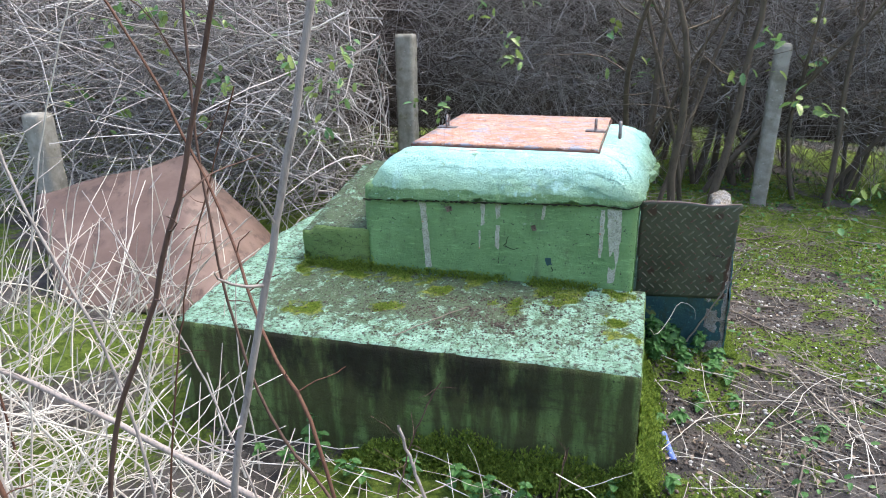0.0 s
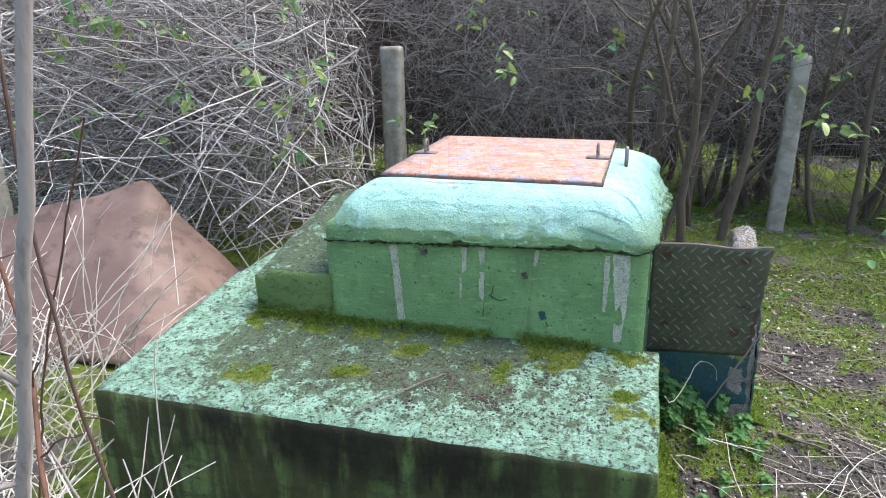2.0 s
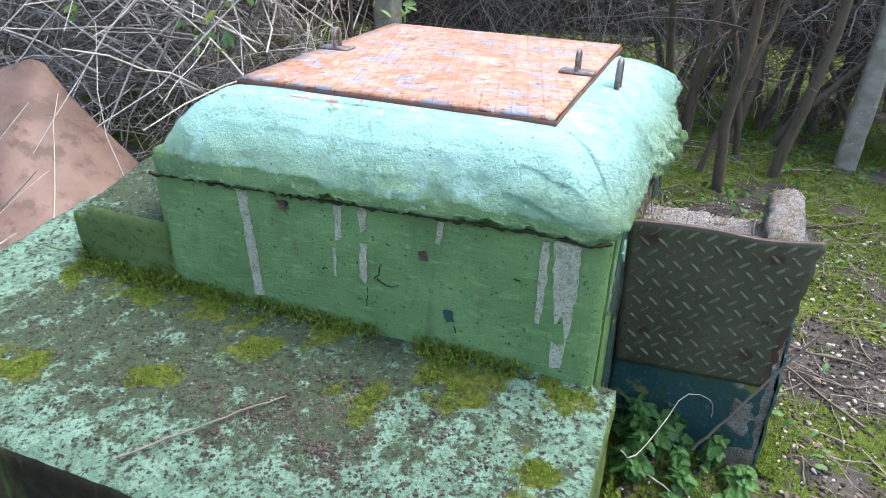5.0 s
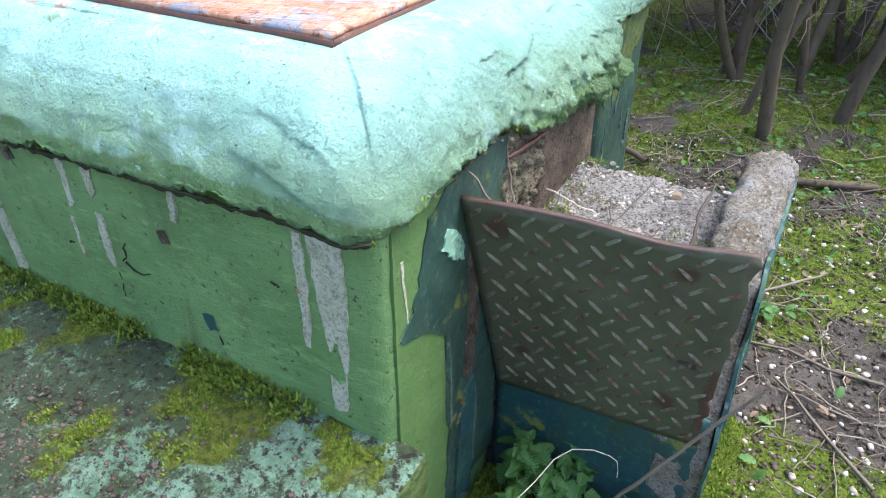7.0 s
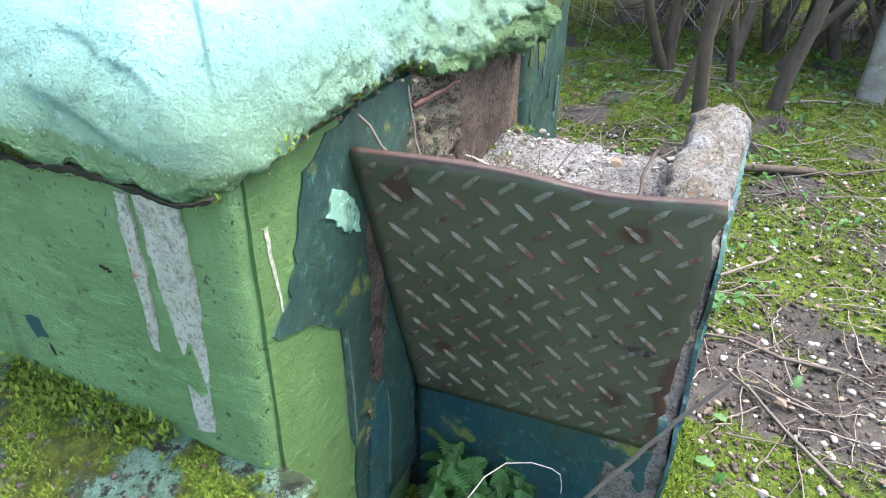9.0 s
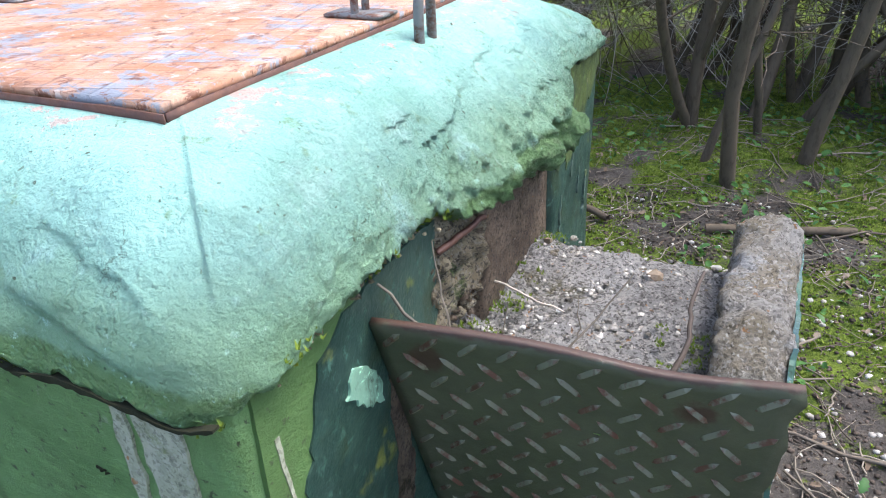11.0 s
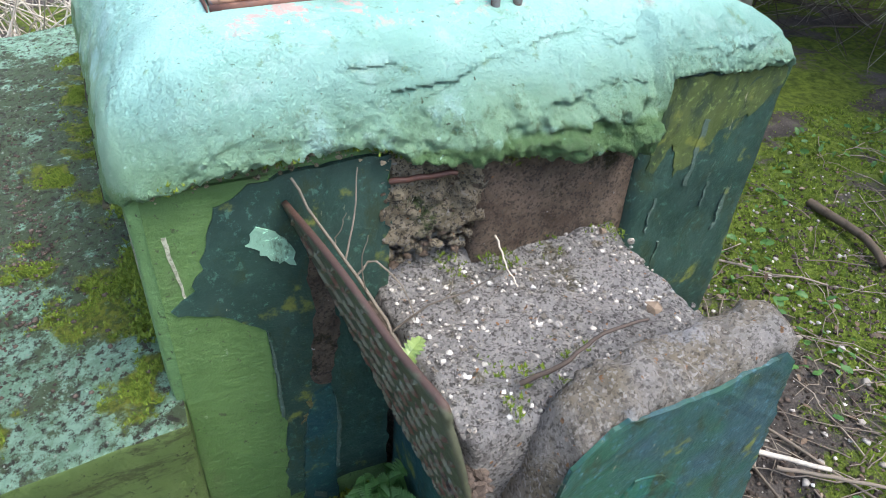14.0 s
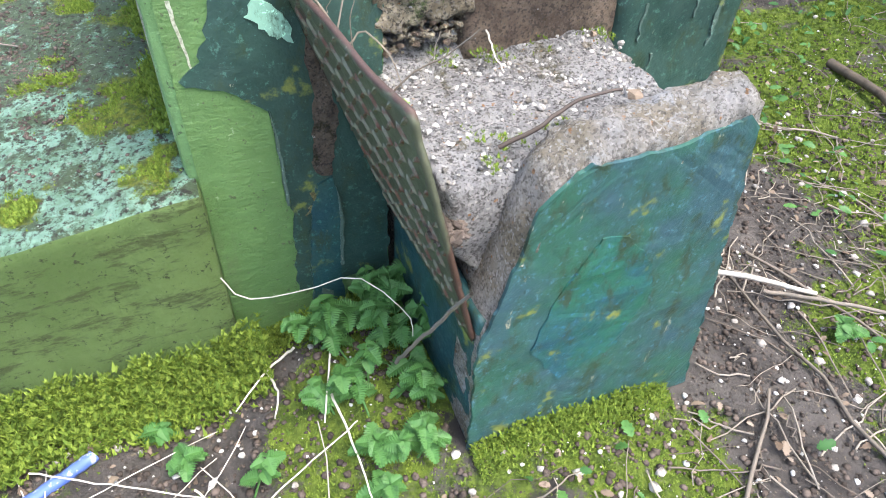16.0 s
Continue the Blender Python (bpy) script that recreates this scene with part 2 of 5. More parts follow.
def tread_metal():
    n = Nodes("olive painted tread plate")
    c = n.mix(n.ramp(n.noise(6.0, 8), 0.35, 0.7), (0.070, 0.078, 0.048), (0.105, 0.112, 0.072))
    rust = n.ramp(n.math("ADD", n.noise(9.0, 9, 0.7), n.attr("rust")), 0.78, 0.92)
    c = n.mix(rust, c, (0.07, 0.04, 0.03))
    c = n.mix(n.ramp(n.noise(50.0, 6, 0.7), 0.66, 0.72), c, (0.16, 0.14, 0.11))
    b = n.bump(n.noise(40.0, 8, 0.7), 0.4, 0.004)
    return n.done(c, n.ramp(n.noise(22.0), 0.3, 0.7, 0.4, 0.65), b)


def worn_metal(name, colour):
    n = Nodes(name)
    c = n.mix(n.ramp(n.noise(40.0, 8, 0.7), 0.45, 0.6), colour, (0.13, 0.06, 0.04))
    return n.done(c, n.ramp(n.noise(60.0), 0.3, 0.7, 0.4, 0.7), n.bump(n.noise(90.0), 0.5, 0.002), 0.3)


def aggregate(name, a, b_, pebble=0.35, dirt=(0.10, 0.10, 0.035), dark=0.35, relief=1.0):
    """Broken concrete: grey matrix with pale and rusty stones."""
    n = Nodes(name)
    c = n.mix(n.ramp(n.noise(9.0, 9, 0.7), 0.35, 0.65), a, b_)
    cell = n.cells(105.0, "F1", "Color", 0.014)
    d = n.cells(105.0, "F1", "Distance", 0.014)
    sep = n.tree.nodes.new("ShaderNodeSeparateColor")
    n.tree.links.new(cell, sep.inputs[0])
    stone = n.math("MULTIPLY", n.math("LESS_THAN", d, n.math("MULTIPLY", sep.outputs[2], 0.42)), n.ramp(sep.outputs[0], 1 - pebble - 0.02, 1 - pebble))
    c = n.mix(n.ramp(n.noise(9.0, 9, 0.75, None, 0, (7, 3, 1)), 0.55, 0.64), c, dirt)
    c = n.mix(n.math("MULTIPLY", n.ramp(n.noise(110.0, 6, 0.75), 0.54, 0.62), dark * 2.0), c, (0.085, 0.08, 0.07))
    c = n.mix(n.ramp(n.noise(42.0, 9, 0.8), 0.50, 0.58), c, n.mix(dark, c, (0.05, 0.045, 0.04)))
    c = n.mix(stone, c, n.mix(n.ramp(sep.outputs[1], 0.6, 0.85), (0.58, 0.56, 0.52), (0.40, 0.22, 0.11)))
    grain = n.cells(260.0, "F1", "Color", 0.004)
    gs = n.tree.nodes.new("ShaderNodeSeparateColor")
    n.tree.links.new(grain, gs.inputs[0])
    c = n.mix(n.math("MULTIPLY", n.ramp(gs.outputs[0], 0.80, 0.84), pebble * 1.6), c, (0.60, 0.57, 0.53))
    c = n.mix(n.math("MULTIPLY", n.ramp(gs.outputs[1], 0.80, 0.84), dark * 1.6), c, (0.05, 0.045, 0.04))
    b = n.bump(n.noise(35.0, 10, 0.8), relief, 0.03 * relief)
    b = n.bump(gs.outputs[2], 0.5 * relief, 0.003, b)
    b = n.bump(stone, 0.5, 0.004, b)
    return n.done(c, 0.9, b, 0.0, 0.25)


def ground_soil():
    """Dark soil and leaf litter under a patchy sheet of yellow-green moss."""
    n = Nodes("mossy soil")
    soil = n.mix(n.ramp(n.noise(5.0, 9, 0.7), 0.35, 0.65), (0.058, 0.052, 0.048), (0.14, 0.125, 0.112))
    soil = n.mix(n.ramp(n.noise(60.0, 7, 0.7), 0.58, 0.68), soil, (0.20, 0.165, 0.12))
    soil = n.mix(n.ramp(n.noise(130.0, 3), 0.70, 0.74), soil, (0.50, 0.48, 0.44))
    moss = n.mix(n.ramp(n.noise(24.0, 8, 0.7), 0.35, 0.65), (0.060, 0.095, 0.016), (0.165, 0.225, 0.034))
    fac = n.ramp(n.math("ADD", n.attr("moss"), n.math("MULTIPLY", n.math("SUBTRACT", n.noise(30.0, 8, 0.75), 0.5), 1.1)), 0.36, 0.56)
    b = n.bump(n.noise(22.0, 9, 0.75), 0.9, 0.03)
    b = n.bump(n.noise(110.0, 6, 0.7), 0.7, 0.01, b)
    return n.done(n.mix(fac, soil, moss), 0.92, b, 0.0, 0.2)


def leafy(name, a, b_, rough=0.5, through=0.25):
    n = Nodes(name)
    c = n.mix(n.island(), a, b_)
    c = n.mix(n.ramp(n.noise(60.0, 5), 0.5, 0.75), c, tuple(v * 0.6 for v in a))
    return n.done(c, rough, n.bump(n.noise(120.0), 0.3, 0.002), 0.0, 0.4, through)


def bark(name, a, b_, scale=30.0):
    n = Nodes(name)
    c = n.mix(n.island(), a, b_)
    c = n.mix(n.ramp(n.noise(scale, 8, 0.7, (1, 1, 0.3)), 0.45, 0.7), c, tuple(v * 0.45 for v in a))
    return n.done(c, 0.85, n.bump(n.noise(scale * 2, 6, 0.7, (1, 1, 0.3)), 0.6, 0.004), 0.0, 0.25)


def post_concrete():
    n = Nodes("lichened concrete post")
    c = n.mix(n.ramp(n.noise(10.0, 8, 0.7), 0.35, 0.65), (0.25, 0.23, 0.185), (0.39, 0.365, 0.31))
    c = n.mix(n.ramp(n.noise(30.0, 7, 0.7), 0.62, 0.68), c, (0.55, 0.55, 0.48))
    c = n.mix(n.ramp(n.noise(7.0, 7, 0.7, None, 0, (2, 9, 1)), 0.58, 0.72), c, (0.15, 0.15, 0.06))
    return n.done(c, 0.9, n.bump(n.noise(70.0, 8, 0.7), 0.6, 0.006), 0.0, 0.25)


def tarp_cloth():
    n = Nodes("brown sheet")
    c = n.mix(n.ramp(n.noise(2.5, 7, 0.6), 0.35, 0.65), (0.155, 0.098, 0.075), (0.225, 0.15, 0.118))
    # darker blotches: dappled shade put into the sheet's colour
    c = n.mix(n.ramp(n.noise(7.0, 9, 0.7), 0.50, 0.62), c, (0.12, 0.078, 0.06))
    return n.done(c, 0.6, n.bump(n.noise(18.0, 7), 0.3, 0.01), 0.0, 0.4)


def shade_dark_hedge():
    n = Nodes("hedge ring coloured as deep shade")
    # near-black browns: deep shade given as the base colour
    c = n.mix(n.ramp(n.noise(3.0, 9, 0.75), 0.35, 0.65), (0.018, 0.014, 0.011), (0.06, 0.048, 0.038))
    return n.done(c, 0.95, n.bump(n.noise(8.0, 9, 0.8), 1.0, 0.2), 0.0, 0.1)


M_WALL, M_CAP, M_PLINTH, M_RUST, M_TREAD = wall_paint(), cap_paint(), plinth_paint(), rust_plate(), tread_metal()
M_DARK = old_paint("dark green old paint", (0.018, 0.048, 0.040), (0.032, 0.075, 0.060))
M_BLUE = old_paint("blue-green old paint", (0.014, 0.060, 0.075), (0.022, 0.075, 0.070), 0.76)
M_SLAB = old_paint("blistered green paint", (0.028, 0.105, 0.068), (0.036, 0.085, 0.105), 0.72)
# wall paint, yellower and darkened: the right face's shade in its colour
M_SIDE = wall_paint("olive side paint, darkened as shade", (0.080, 0.165, 0.050), (0.115, 0.22, 0.070))
M_MINT = old_paint("mint chip", (0.22, 0.42, 0.31), (0.28, 0.50, 0.38), 0.8)
M_OCHRE = aggregate("ochre lichen crust", (0.30, 0.27, 0.10), (0.40, 0.37, 0.20), 0.05)
M_OLIVE = old_paint("olive algae stain", (0.06, 0.085, 0.03), (0.085, 0.12, 0.04))
M_GREYP = old_paint("grey-green undercoat", (0.065, 0.105, 0.09), (0.09, 0.14, 0.115), 0.70)
M_BARE = aggregate("bare pale render", (0.38, 0.40, 0.29), (0.52, 0.53, 0.42), 0.12, (0.24, 0.28, 0.14), 0.22, 0.4)
M_CONC = aggregate("broken concrete", (0.32, 0.312, 0.305), (0.50, 0.49, 0.48), 0.32, (0.20, 0.185, 0.13), 0.40)
M_EDGE = aggregate("weathered concrete edge", (0.33, 0.28, 0.20), (0.46, 0.44, 0.415), 0.34, (0.52, 0.52, 0.52), 0.28, 1.0)
M_CRUST = aggregate("crumbling damp render", (0.28, 0.23, 0.15), (0.54, 0.47, 0.34), 0.16, (0.10, 0.15, 0.05), 0.45)
M_BROWN = aggregate("damp brown render", (0.13, 0.095, 0.07), (0.29, 0.22, 0.165), 0.03, (0.05, 0.045, 0.02))
M_SOIL, M_POST, M_TARP, M_BANK = ground_soil(), post_concrete(), tarp_cloth(), shade_dark_hedge()
M_IRON = worn_metal("weathered steel", (0.20, 0.20, 0.20))
M_REBAR = worn_metal("rusted bar", (0.10, 0.05, 0.04))
M_WIRE = worn_metal("green coated wire", (0.03, 0.06, 0.055))
M_TWIG = bark("grey bramble twigs", (0.63, 0.59, 0.56), (0.115, 0.098, 0.088))
# darker than the front twigs: the thicket's inner shade as bark colour
M_DEEP = bark("stems toned as deep shade", (0.15, 0.118, 0.10), (0.045, 0.036, 0.03))
M_GRIME = bark("black joint grime", (0.035, 0.038, 0.018), (0.02, 0.02, 0.012))
# rib paint lighter than the sheet, so the crests' light is in the colour
M_RIB = worn_metal("worn olive rib paint, lightened as lit crests", (0.20, 0.20, 0.145))
M_THIN = bark("grey-brown hedge twigs", (0.56, 0.51, 0.47), (0.13, 0.105, 0.09))
M_TRUNK = bark("hawthorn bark", (0.16, 0.125, 0.095), (0.11, 0.088, 0.06))
M_STRAW = bark("bleached dry stalks", (0.84, 0.79, 0.70), (0.42, 0.36, 0.29))
M_CANE = bark("grey cane bark", (0.42, 0.37, 0.33), (0.30, 0.25, 0.22), 60)
M_DKCANE = bark("brown bramble cane", (0.15, 0.085, 0.06), (0.11, 0.07, 0.055), 60)
M_RED = bark("reddish bramble cane", (0.14, 0.062, 0.04), (0.13, 0.07, 0.045), 60)
M_STICK = bark("fallen sticks", (0.36, 0.315, 0.255), (0.11, 0.088, 0.07))
M_MOSS = leafy("moss tufts", (0.095, 0.165, 0.018), (0.26, 0.345, 0.05), 0.8, 0.3)
M_NETTLE = leafy("nettle leaves", (0.045, 0.14, 0.035), (0.11, 0.255, 0.065), 0.5, 0.25)
M_IVY = leafy("bramble leaves", (0.12, 0.27, 0.11), (0.36, 0.44, 0.12), 0.28, 0.3)
M_DEAD = leafy("dead leaves", (0.15, 0.105, 0.07), (0.30, 0.24, 0.18), 0.75, 0.1)
M_STONE = bark("small stones", (0.34, 0.31, 0.27), (0.58, 0.56, 0.52), 50)
M_CRUMB = bark("soil crumbs", (0.055, 0.043, 0.035), (0.14, 0.11, 0.09), 50)
M_CHALK = bark("white chips", (0.72, 0.72, 0.70), (0.55, 0.52, 0.47), 50)
M_PLASTIC = Nodes("blue plastic")
M_PLASTIC = M_PLASTIC.done(M_PLASTIC.mix(M_PLASTIC.ramp(M_PLASTIC.noise(60.0), 0.55, 0.62), (0.09, 0.15, 0.42), (0.40, 0.43, 0.50)), 0.35)


# ---- mesh helpers ----
def mesh_object(name, verts, faces, material, smooth=True):
    me = bpy.data.meshes.new(name)
    me.from_pydata([tuple(v) for v in verts], [], [tuple(f) for f in faces])
    me.materials.append(material)
    if smooth:
        me.shade_smooth()
    return new(name, me)


def under(ob, parent):
    """Makes ob, built in world metres, a part of parent."""
    ob.parent = parent
    ob.matrix_parent_inverse = parent.matrix_basis.inverted() if parent.parent is None else Matrix()
    return ob


def part(name, geo, material, parent, label="", smooth=True):
    ob = mesh_object(name, geo[0], geo[1], material, smooth and name not in FLAT_PARTS)
    under(ob, parent)
    return tagged(ob, label) if label else ob


FLAT_PARTS = ("paint_streak", "shaded_side_paint", "old_paint", "paint_chip", "lichen_patch", "slab_paint", "paint_blister", "joint_dirt", "stone", "bare_strip", "paint_flap", "paint_edge", "dirt", "twig", "leaf")


def thing(name, at, label, category, group="", kind=""):
    ob = new(name)
    ob.empty_display_size = 0.1
    ob.matrix_basis = Matrix.Translation(at)
    return tagged(ob, label, category, group, kind)


def fnoise(p, scale, octaves=4):
    return noise.fractal(Vector(p) * scale, 0.9, 2.0, octaves, noise_basis="PERLIN_ORIGINAL")


def rough_box(lo, hi, cell=0.03, radius=0.02, amp=0.004, scale=8.0, shape=None):
    """A rounded, slightly uneven block between two corners; shape(p) may bend each vertex."""
    lo, hi = np.array(lo, float), np.array(hi, float)
    count = np.maximum(1, np.round((hi - lo) / cell).astype(int))
    index, verts, faces = {}, [], []

    def vert(i, j, k):
        key = (i, j, k)
        if key not in index:
            p = lo + (hi - lo) * np.array(key) / count
            q = np.clip(p, lo + radius, hi - radius)
            d = p - q
            n = np.linalg.norm(d)
            if n > 1e-9:
                nn = d / n
                far = np.abs(d).max()
                p = q + nn * radius * min(1.0, far / radius)
                p = p + nn * amp * fnoise(p, scale) * (1 if far > radius * 0.99 else 0.5)
            index[key] = len(verts)
            verts.append(shape(p) if shape else p)
        return index[key]

    for ax in range(3):
        u, v = (ax + 1) % 3, (ax + 2) % 3
        for side in (0, count[ax]):
            for a in range(count[u]):
                for b in range(count[v]):
                    quad = []
                    for da, db in ((0, 0), (1, 0), (1, 1), (0, 1)):
                        key = [0, 0, 0]
                        key[ax], key[u], key[v] = side, a + da, b + db
                        quad.append(vert(*key))
                    faces.append(quad if side else quad[::-1])
    return verts, faces


def tubes(paths, sides=4):
    """One mesh of tapered tubes; each path is (points, radius at start, radius at end)."""
    verts, faces, base = [], [], 0
    ang = np.arange(sides) * 2 * math.pi / sides
    cs, sn = np.cos(ang)[None, :, None], np.sin(ang)[None, :, None]
    for pts, r0, r1 in paths:
        p = np.asarray(pts, float)
        n = len(p)
        t = np.gradient(p, axis=0)
        t /= np.linalg.norm(t, axis=1)[:, None] + 1e-9
        ref = np.array([0.0, 0.0, 1.0]) if abs(t[0][2]) < 0.8 else np.array([1.0, 0.0, 0.0])
        u = np.cross(t, ref)
        u /= np.linalg.norm(u, axis=1)[:, None] + 1e-9
        w = np.cross(t, u)
        r = np.linspace(r0, r1, n)[:, None, None]
        verts.append((p[:, None, :] + r * (cs * u[:, None, :] + sn * w[:, None, :])).reshape(-1, 3))
        i = base + np.arange(n - 1)[:, None] * sides
        j = np.arange(sides)[None, :]
        k = (j + 1) % sides
        faces.append(np.stack([i + j, i + k, i + k + sides, i + j + sides], -1).reshape(-1, 4))
        base += n * sides
    return np.concatenate(verts), np.concatenate(faces)


def quick_mesh(name, verts, faces, material, smooth=True):
    """Like mesh_object, for large arrays of faces with one number of corners."""
    verts, faces = np.asarray(verts, np.float32), np.asarray(faces, np.int32)
    me = bpy.data.meshes.new(name)
    k = faces.shape[1]
    me.vertices.add(len(verts))
    me.vertices.foreach_set("co", verts.ravel())
    me.loops.add(faces.size)
    me.loops.foreach_set("vertex_index", faces.ravel())
    me.polygons.add(len(faces))
    me.polygons.foreach_set("loop_start", np.arange(len(faces), dtype=np.int32) * k)
    me.update(calc_edges=True)
    me.materials.append(material)
    if smooth:
        me.shade_smooth()
    return new(name, me)


rng = np.random.default_rng(7)


def wander(start, heading, length, steps=6, turn=0.35, sag=0.0):
    """A crooked line from start along heading."""
    p, d, out = np.array(start, float), np.array(heading, float), []
    d /= np.linalg.norm(d)
    for _ in range(steps + 1):
        out.append(p.copy())
        d = d + rng.normal(0, turn, 3) * np.array([1, 1, 0.8])
        d[2] -= sag
        d /= np.linalg.norm(d)
        p = p + d * length / steps
    return np.array(out)


def bend(points, steps=14, wobble=0.0):
    """A smooth curve through a few points."""
    p = np.array(points, float)
    s = np.linspace(0, len(p) - 1, steps)
    out = []
    for v in s:
        i = min(int(v), len(p) - 2)
        f = v - i
        a, b, c, d = p[max(i - 1, 0)], p[i], p[i + 1], p[min(i + 2, len(p) - 1)]
        out.append(0.5 * (2 * b + (c - a) * f + (2 * a - 5 * b + 4 * c - d) * f * f + (3 * b - a - 3 * c + d) * f ** 3))
    return np.array(out) + rng.normal(0, wobble, (steps, 3)) if wobble else np.array(out)


# ---- ground ----
def moss_at(x, y):
    m = 0.41 + 0.74 * fnoise((x, y, 0), 1.6) + 0.35 * fnoise((x, y, 4), 6.0, 3)
    m += 0.22 * min(1.0, max(0.0, (y - 4.4) / 0.5)) - 0.20 * math.exp(-((x - 0.5) ** 2 + (y - 2.75) ** 2) / 0.35)
    return m - 0.4 * math.exp(-((x - 0.1) ** 2 + (y - 4.5) ** 2) / 0.10) + 0.08 * math.exp(-((x - 0.8) ** 2 + (y - 3.6) ** 2) / 0.4) + 0.3 * math.exp(-((x - 0.6) ** 2 + (y - 3.95) ** 2) / 0.08)


def ground_z(x, y):
    z = 0.02 + 0.10 * math.exp(-((x - 0.15) ** 2 + (y - 3.17) ** 2) / 0.05)
    z += 0.07 * math.exp(-((x - 0.40) ** 2 + (y - 3.55) ** 2) / 0.10)
    if y < 2.6:
        z -= 0.09 * min(1.0, (2.6 - y) / 0.5)
    z += 0.10 * min(1.0, max(0.0, (y - 5.2) / 1.4)) * math.exp(-((x - 0.2) / 1.5) ** 2)
    return z + 0.028 * fnoise((x, y, 0), 2.2) + 0.012 * fnoise((x, y, 2), 9.0, 3)


def spread(lo, hi, centre, count, power=3.0):
    s = np.linspace(-1, 1, count)
    f = 0.06 * s + 0.94 * np.sign(s) * np.abs(s) ** power
    return np.where(f < 0, centre + f * (centre - lo), centre + f * (hi - centre))


def build_ground():
    xs, ys = spread(-60, 60, 0.3, 260, 4.0), spread(-50, 80, 3.6, 280, 4.0)
    verts = [(x, y, ground_z(x, y)) for y in ys for x in xs]
    n = len(xs)
    idx = np.arange(len(verts)).reshape(len(ys), n)
    faces = np.stack([idx[:-1, :-1], idx[:-1, 1:], idx[1:, 1:], idx[1:, :-1]], -1).reshape(-1, 4)
    ob = quick_mesh("ground", verts, faces, M_SOIL)
    a = ob.data.attributes.new("moss", "FLOAT", "POINT")
    a.data.foreach_set("value", [moss_at(v[0], v[1]) for v in verts])
    return tagged(ob, "mossy soil with leaf litter and pale chips", "ground", "", "structure")


build_ground()


# ---- the painted concrete plinth ----
def plinth_top(y):
    return 0.475 + 0.07 * (y - 2.3) / 0.65


def build_plinth():
    def shape(p):
        p = np.array(p)
        if p[2] > 0.3:
            p[2] += plinth_top(min(p[1], 3.2)) - 0.475
            p[2] += 0.004 * fnoise(p, 14)
        return p
    base = thing("concrete_plinth", (-0.9, 3.3, 0), "weathered mint and green painted concrete plinth with moss on top", "plinth")
    geo = rough_box((-1.87, 2.30, -0.25), (0.06, 2.955, 0.475), 0.025, 0.012, 0.005, 9, shape)
    ob = part("front_slab", geo, M_PLINTH, base)
    a = ob.data.attributes.new("moss", "FLOAT", "POINT")
    a.data.foreach_set("value", [plinth_moss(v[0], v[1]) for v in geo[0]])
    geo = rough_box((-1.87, 2.952, -0.25), (-1.2, 4.6, 0.475), 0.04, 0.012, 0.005, 9, shape)
    ob = part("side_slab", geo, M_PLINTH, base)
    a = ob.data.attributes.new("moss", "FLOAT", "POINT")
    a.data.foreach_set("value", [plinth_moss(v[0], v[1]) for v in geo[0]])


PLINTH_TUFTS = [(-1.36, 2.51, .09), (-0.83, 2.80, .10), (-1.09, 2.92, .14), (-0.475, 2.70, .08), (-0.31, 2.81, .08), (-0.02, 2.52, .07),
                (-1.3, 2.90, .14), (-0.7, 2.93, .12), (-0.35, 2.93, .1), (-0.1, 2.9, .09), (-1.5, 2.9, .10), (-0.08, 2.66, .06), (-1.0, 2.6, .06)]


def plinth_moss(x, y):
    m = max(0.85 * math.exp(-(((x - a) ** 2 + 2 * (y - b) ** 2) / (1.25 * r) ** 2)) for a, b, r in PLINTH_TUFTS)
    return m * (1 + 1.5 * fnoise((x, y, 5), 11, 3)) + 0.38 * fnoise((x, y, 1), 26, 4) - 0.08


build_plinth()


# ---- the entrance turret ----
def chips(count, place, lo, hi, seed):
    """Many small stones in one mesh; place() gives the foot of each."""
    forms = [np.array([tuple(q) for q in pebble((0, 0, 0), 1.0, seed + k, 0.7)[0]]) for k in range(12)]
    faces = np.array(pebble((0, 0, 0), 1.0, seed, 0.7)[1])
    vs, fs = [], []
    for k in range(count):
        x, y, z = place()
        r, a = lo + (hi - lo) * rng.random() ** 2.5, rng.uniform(0, 6.28)
        v = forms[k % 12] * r
        ca, sa = math.cos(a), math.sin(a)
        vs.append(np.stack([v[:, 0] * ca - v[:, 1] * sa + x, v[:, 0] * sa + v[:, 1] * ca + y, v[:, 2] + z - r * 0.15], 1))
        fs.append(faces + k * len(v))
    return np.concatenate(vs), np.concatenate(fs)


def pebble(at, r, seed=0, flat=0.7):
    """A small angular stone."""
    bm = bmesh.new()
    bmesh.ops.create_icosphere(bm, subdivisions=1, radius=r)
    turn = Euler((seed * 1.3, seed * 2.1, seed * 0.7)).to_matrix()
    for v in bm.verts:
        v.co = turn @ v.co
        v.co *= 1 + 0.7 * fnoise(v.co + Vector((seed, 0, 0)), 0.8 / r, 2)
        v.co.z *= flat
        v.co += Vector(at)
    bm.verts.index_update()
    out = [v.co.copy() for v in bm.verts], [[v.index for v in f.verts] for f in bm.faces]
    bm.free()
    return out


turret = thing("bunker_turret", (-0.6, 3.5, 0), "green painted concrete shaft entrance with a pale mint rendered cap", "bunker entrance")


def lip_z(x, y, right):
    """Height of the ragged lower edge of the cap."""
    if right:
        return float(np.interp(y, [2.92, 3.1, 3.27, 3.34, 3.43, 3.5, 3.6, 3.78, 3.81, 4.2], [0.95, 0.972, 0.975, 0.945, 0.92, 0.912, 0.902, 0.888, 1.0, 0.985]))
    return float(np.interp(x, [-1.24, -0.15, -0.05, 0.04], [0.888, 0.925, 0.915, 0.945]))


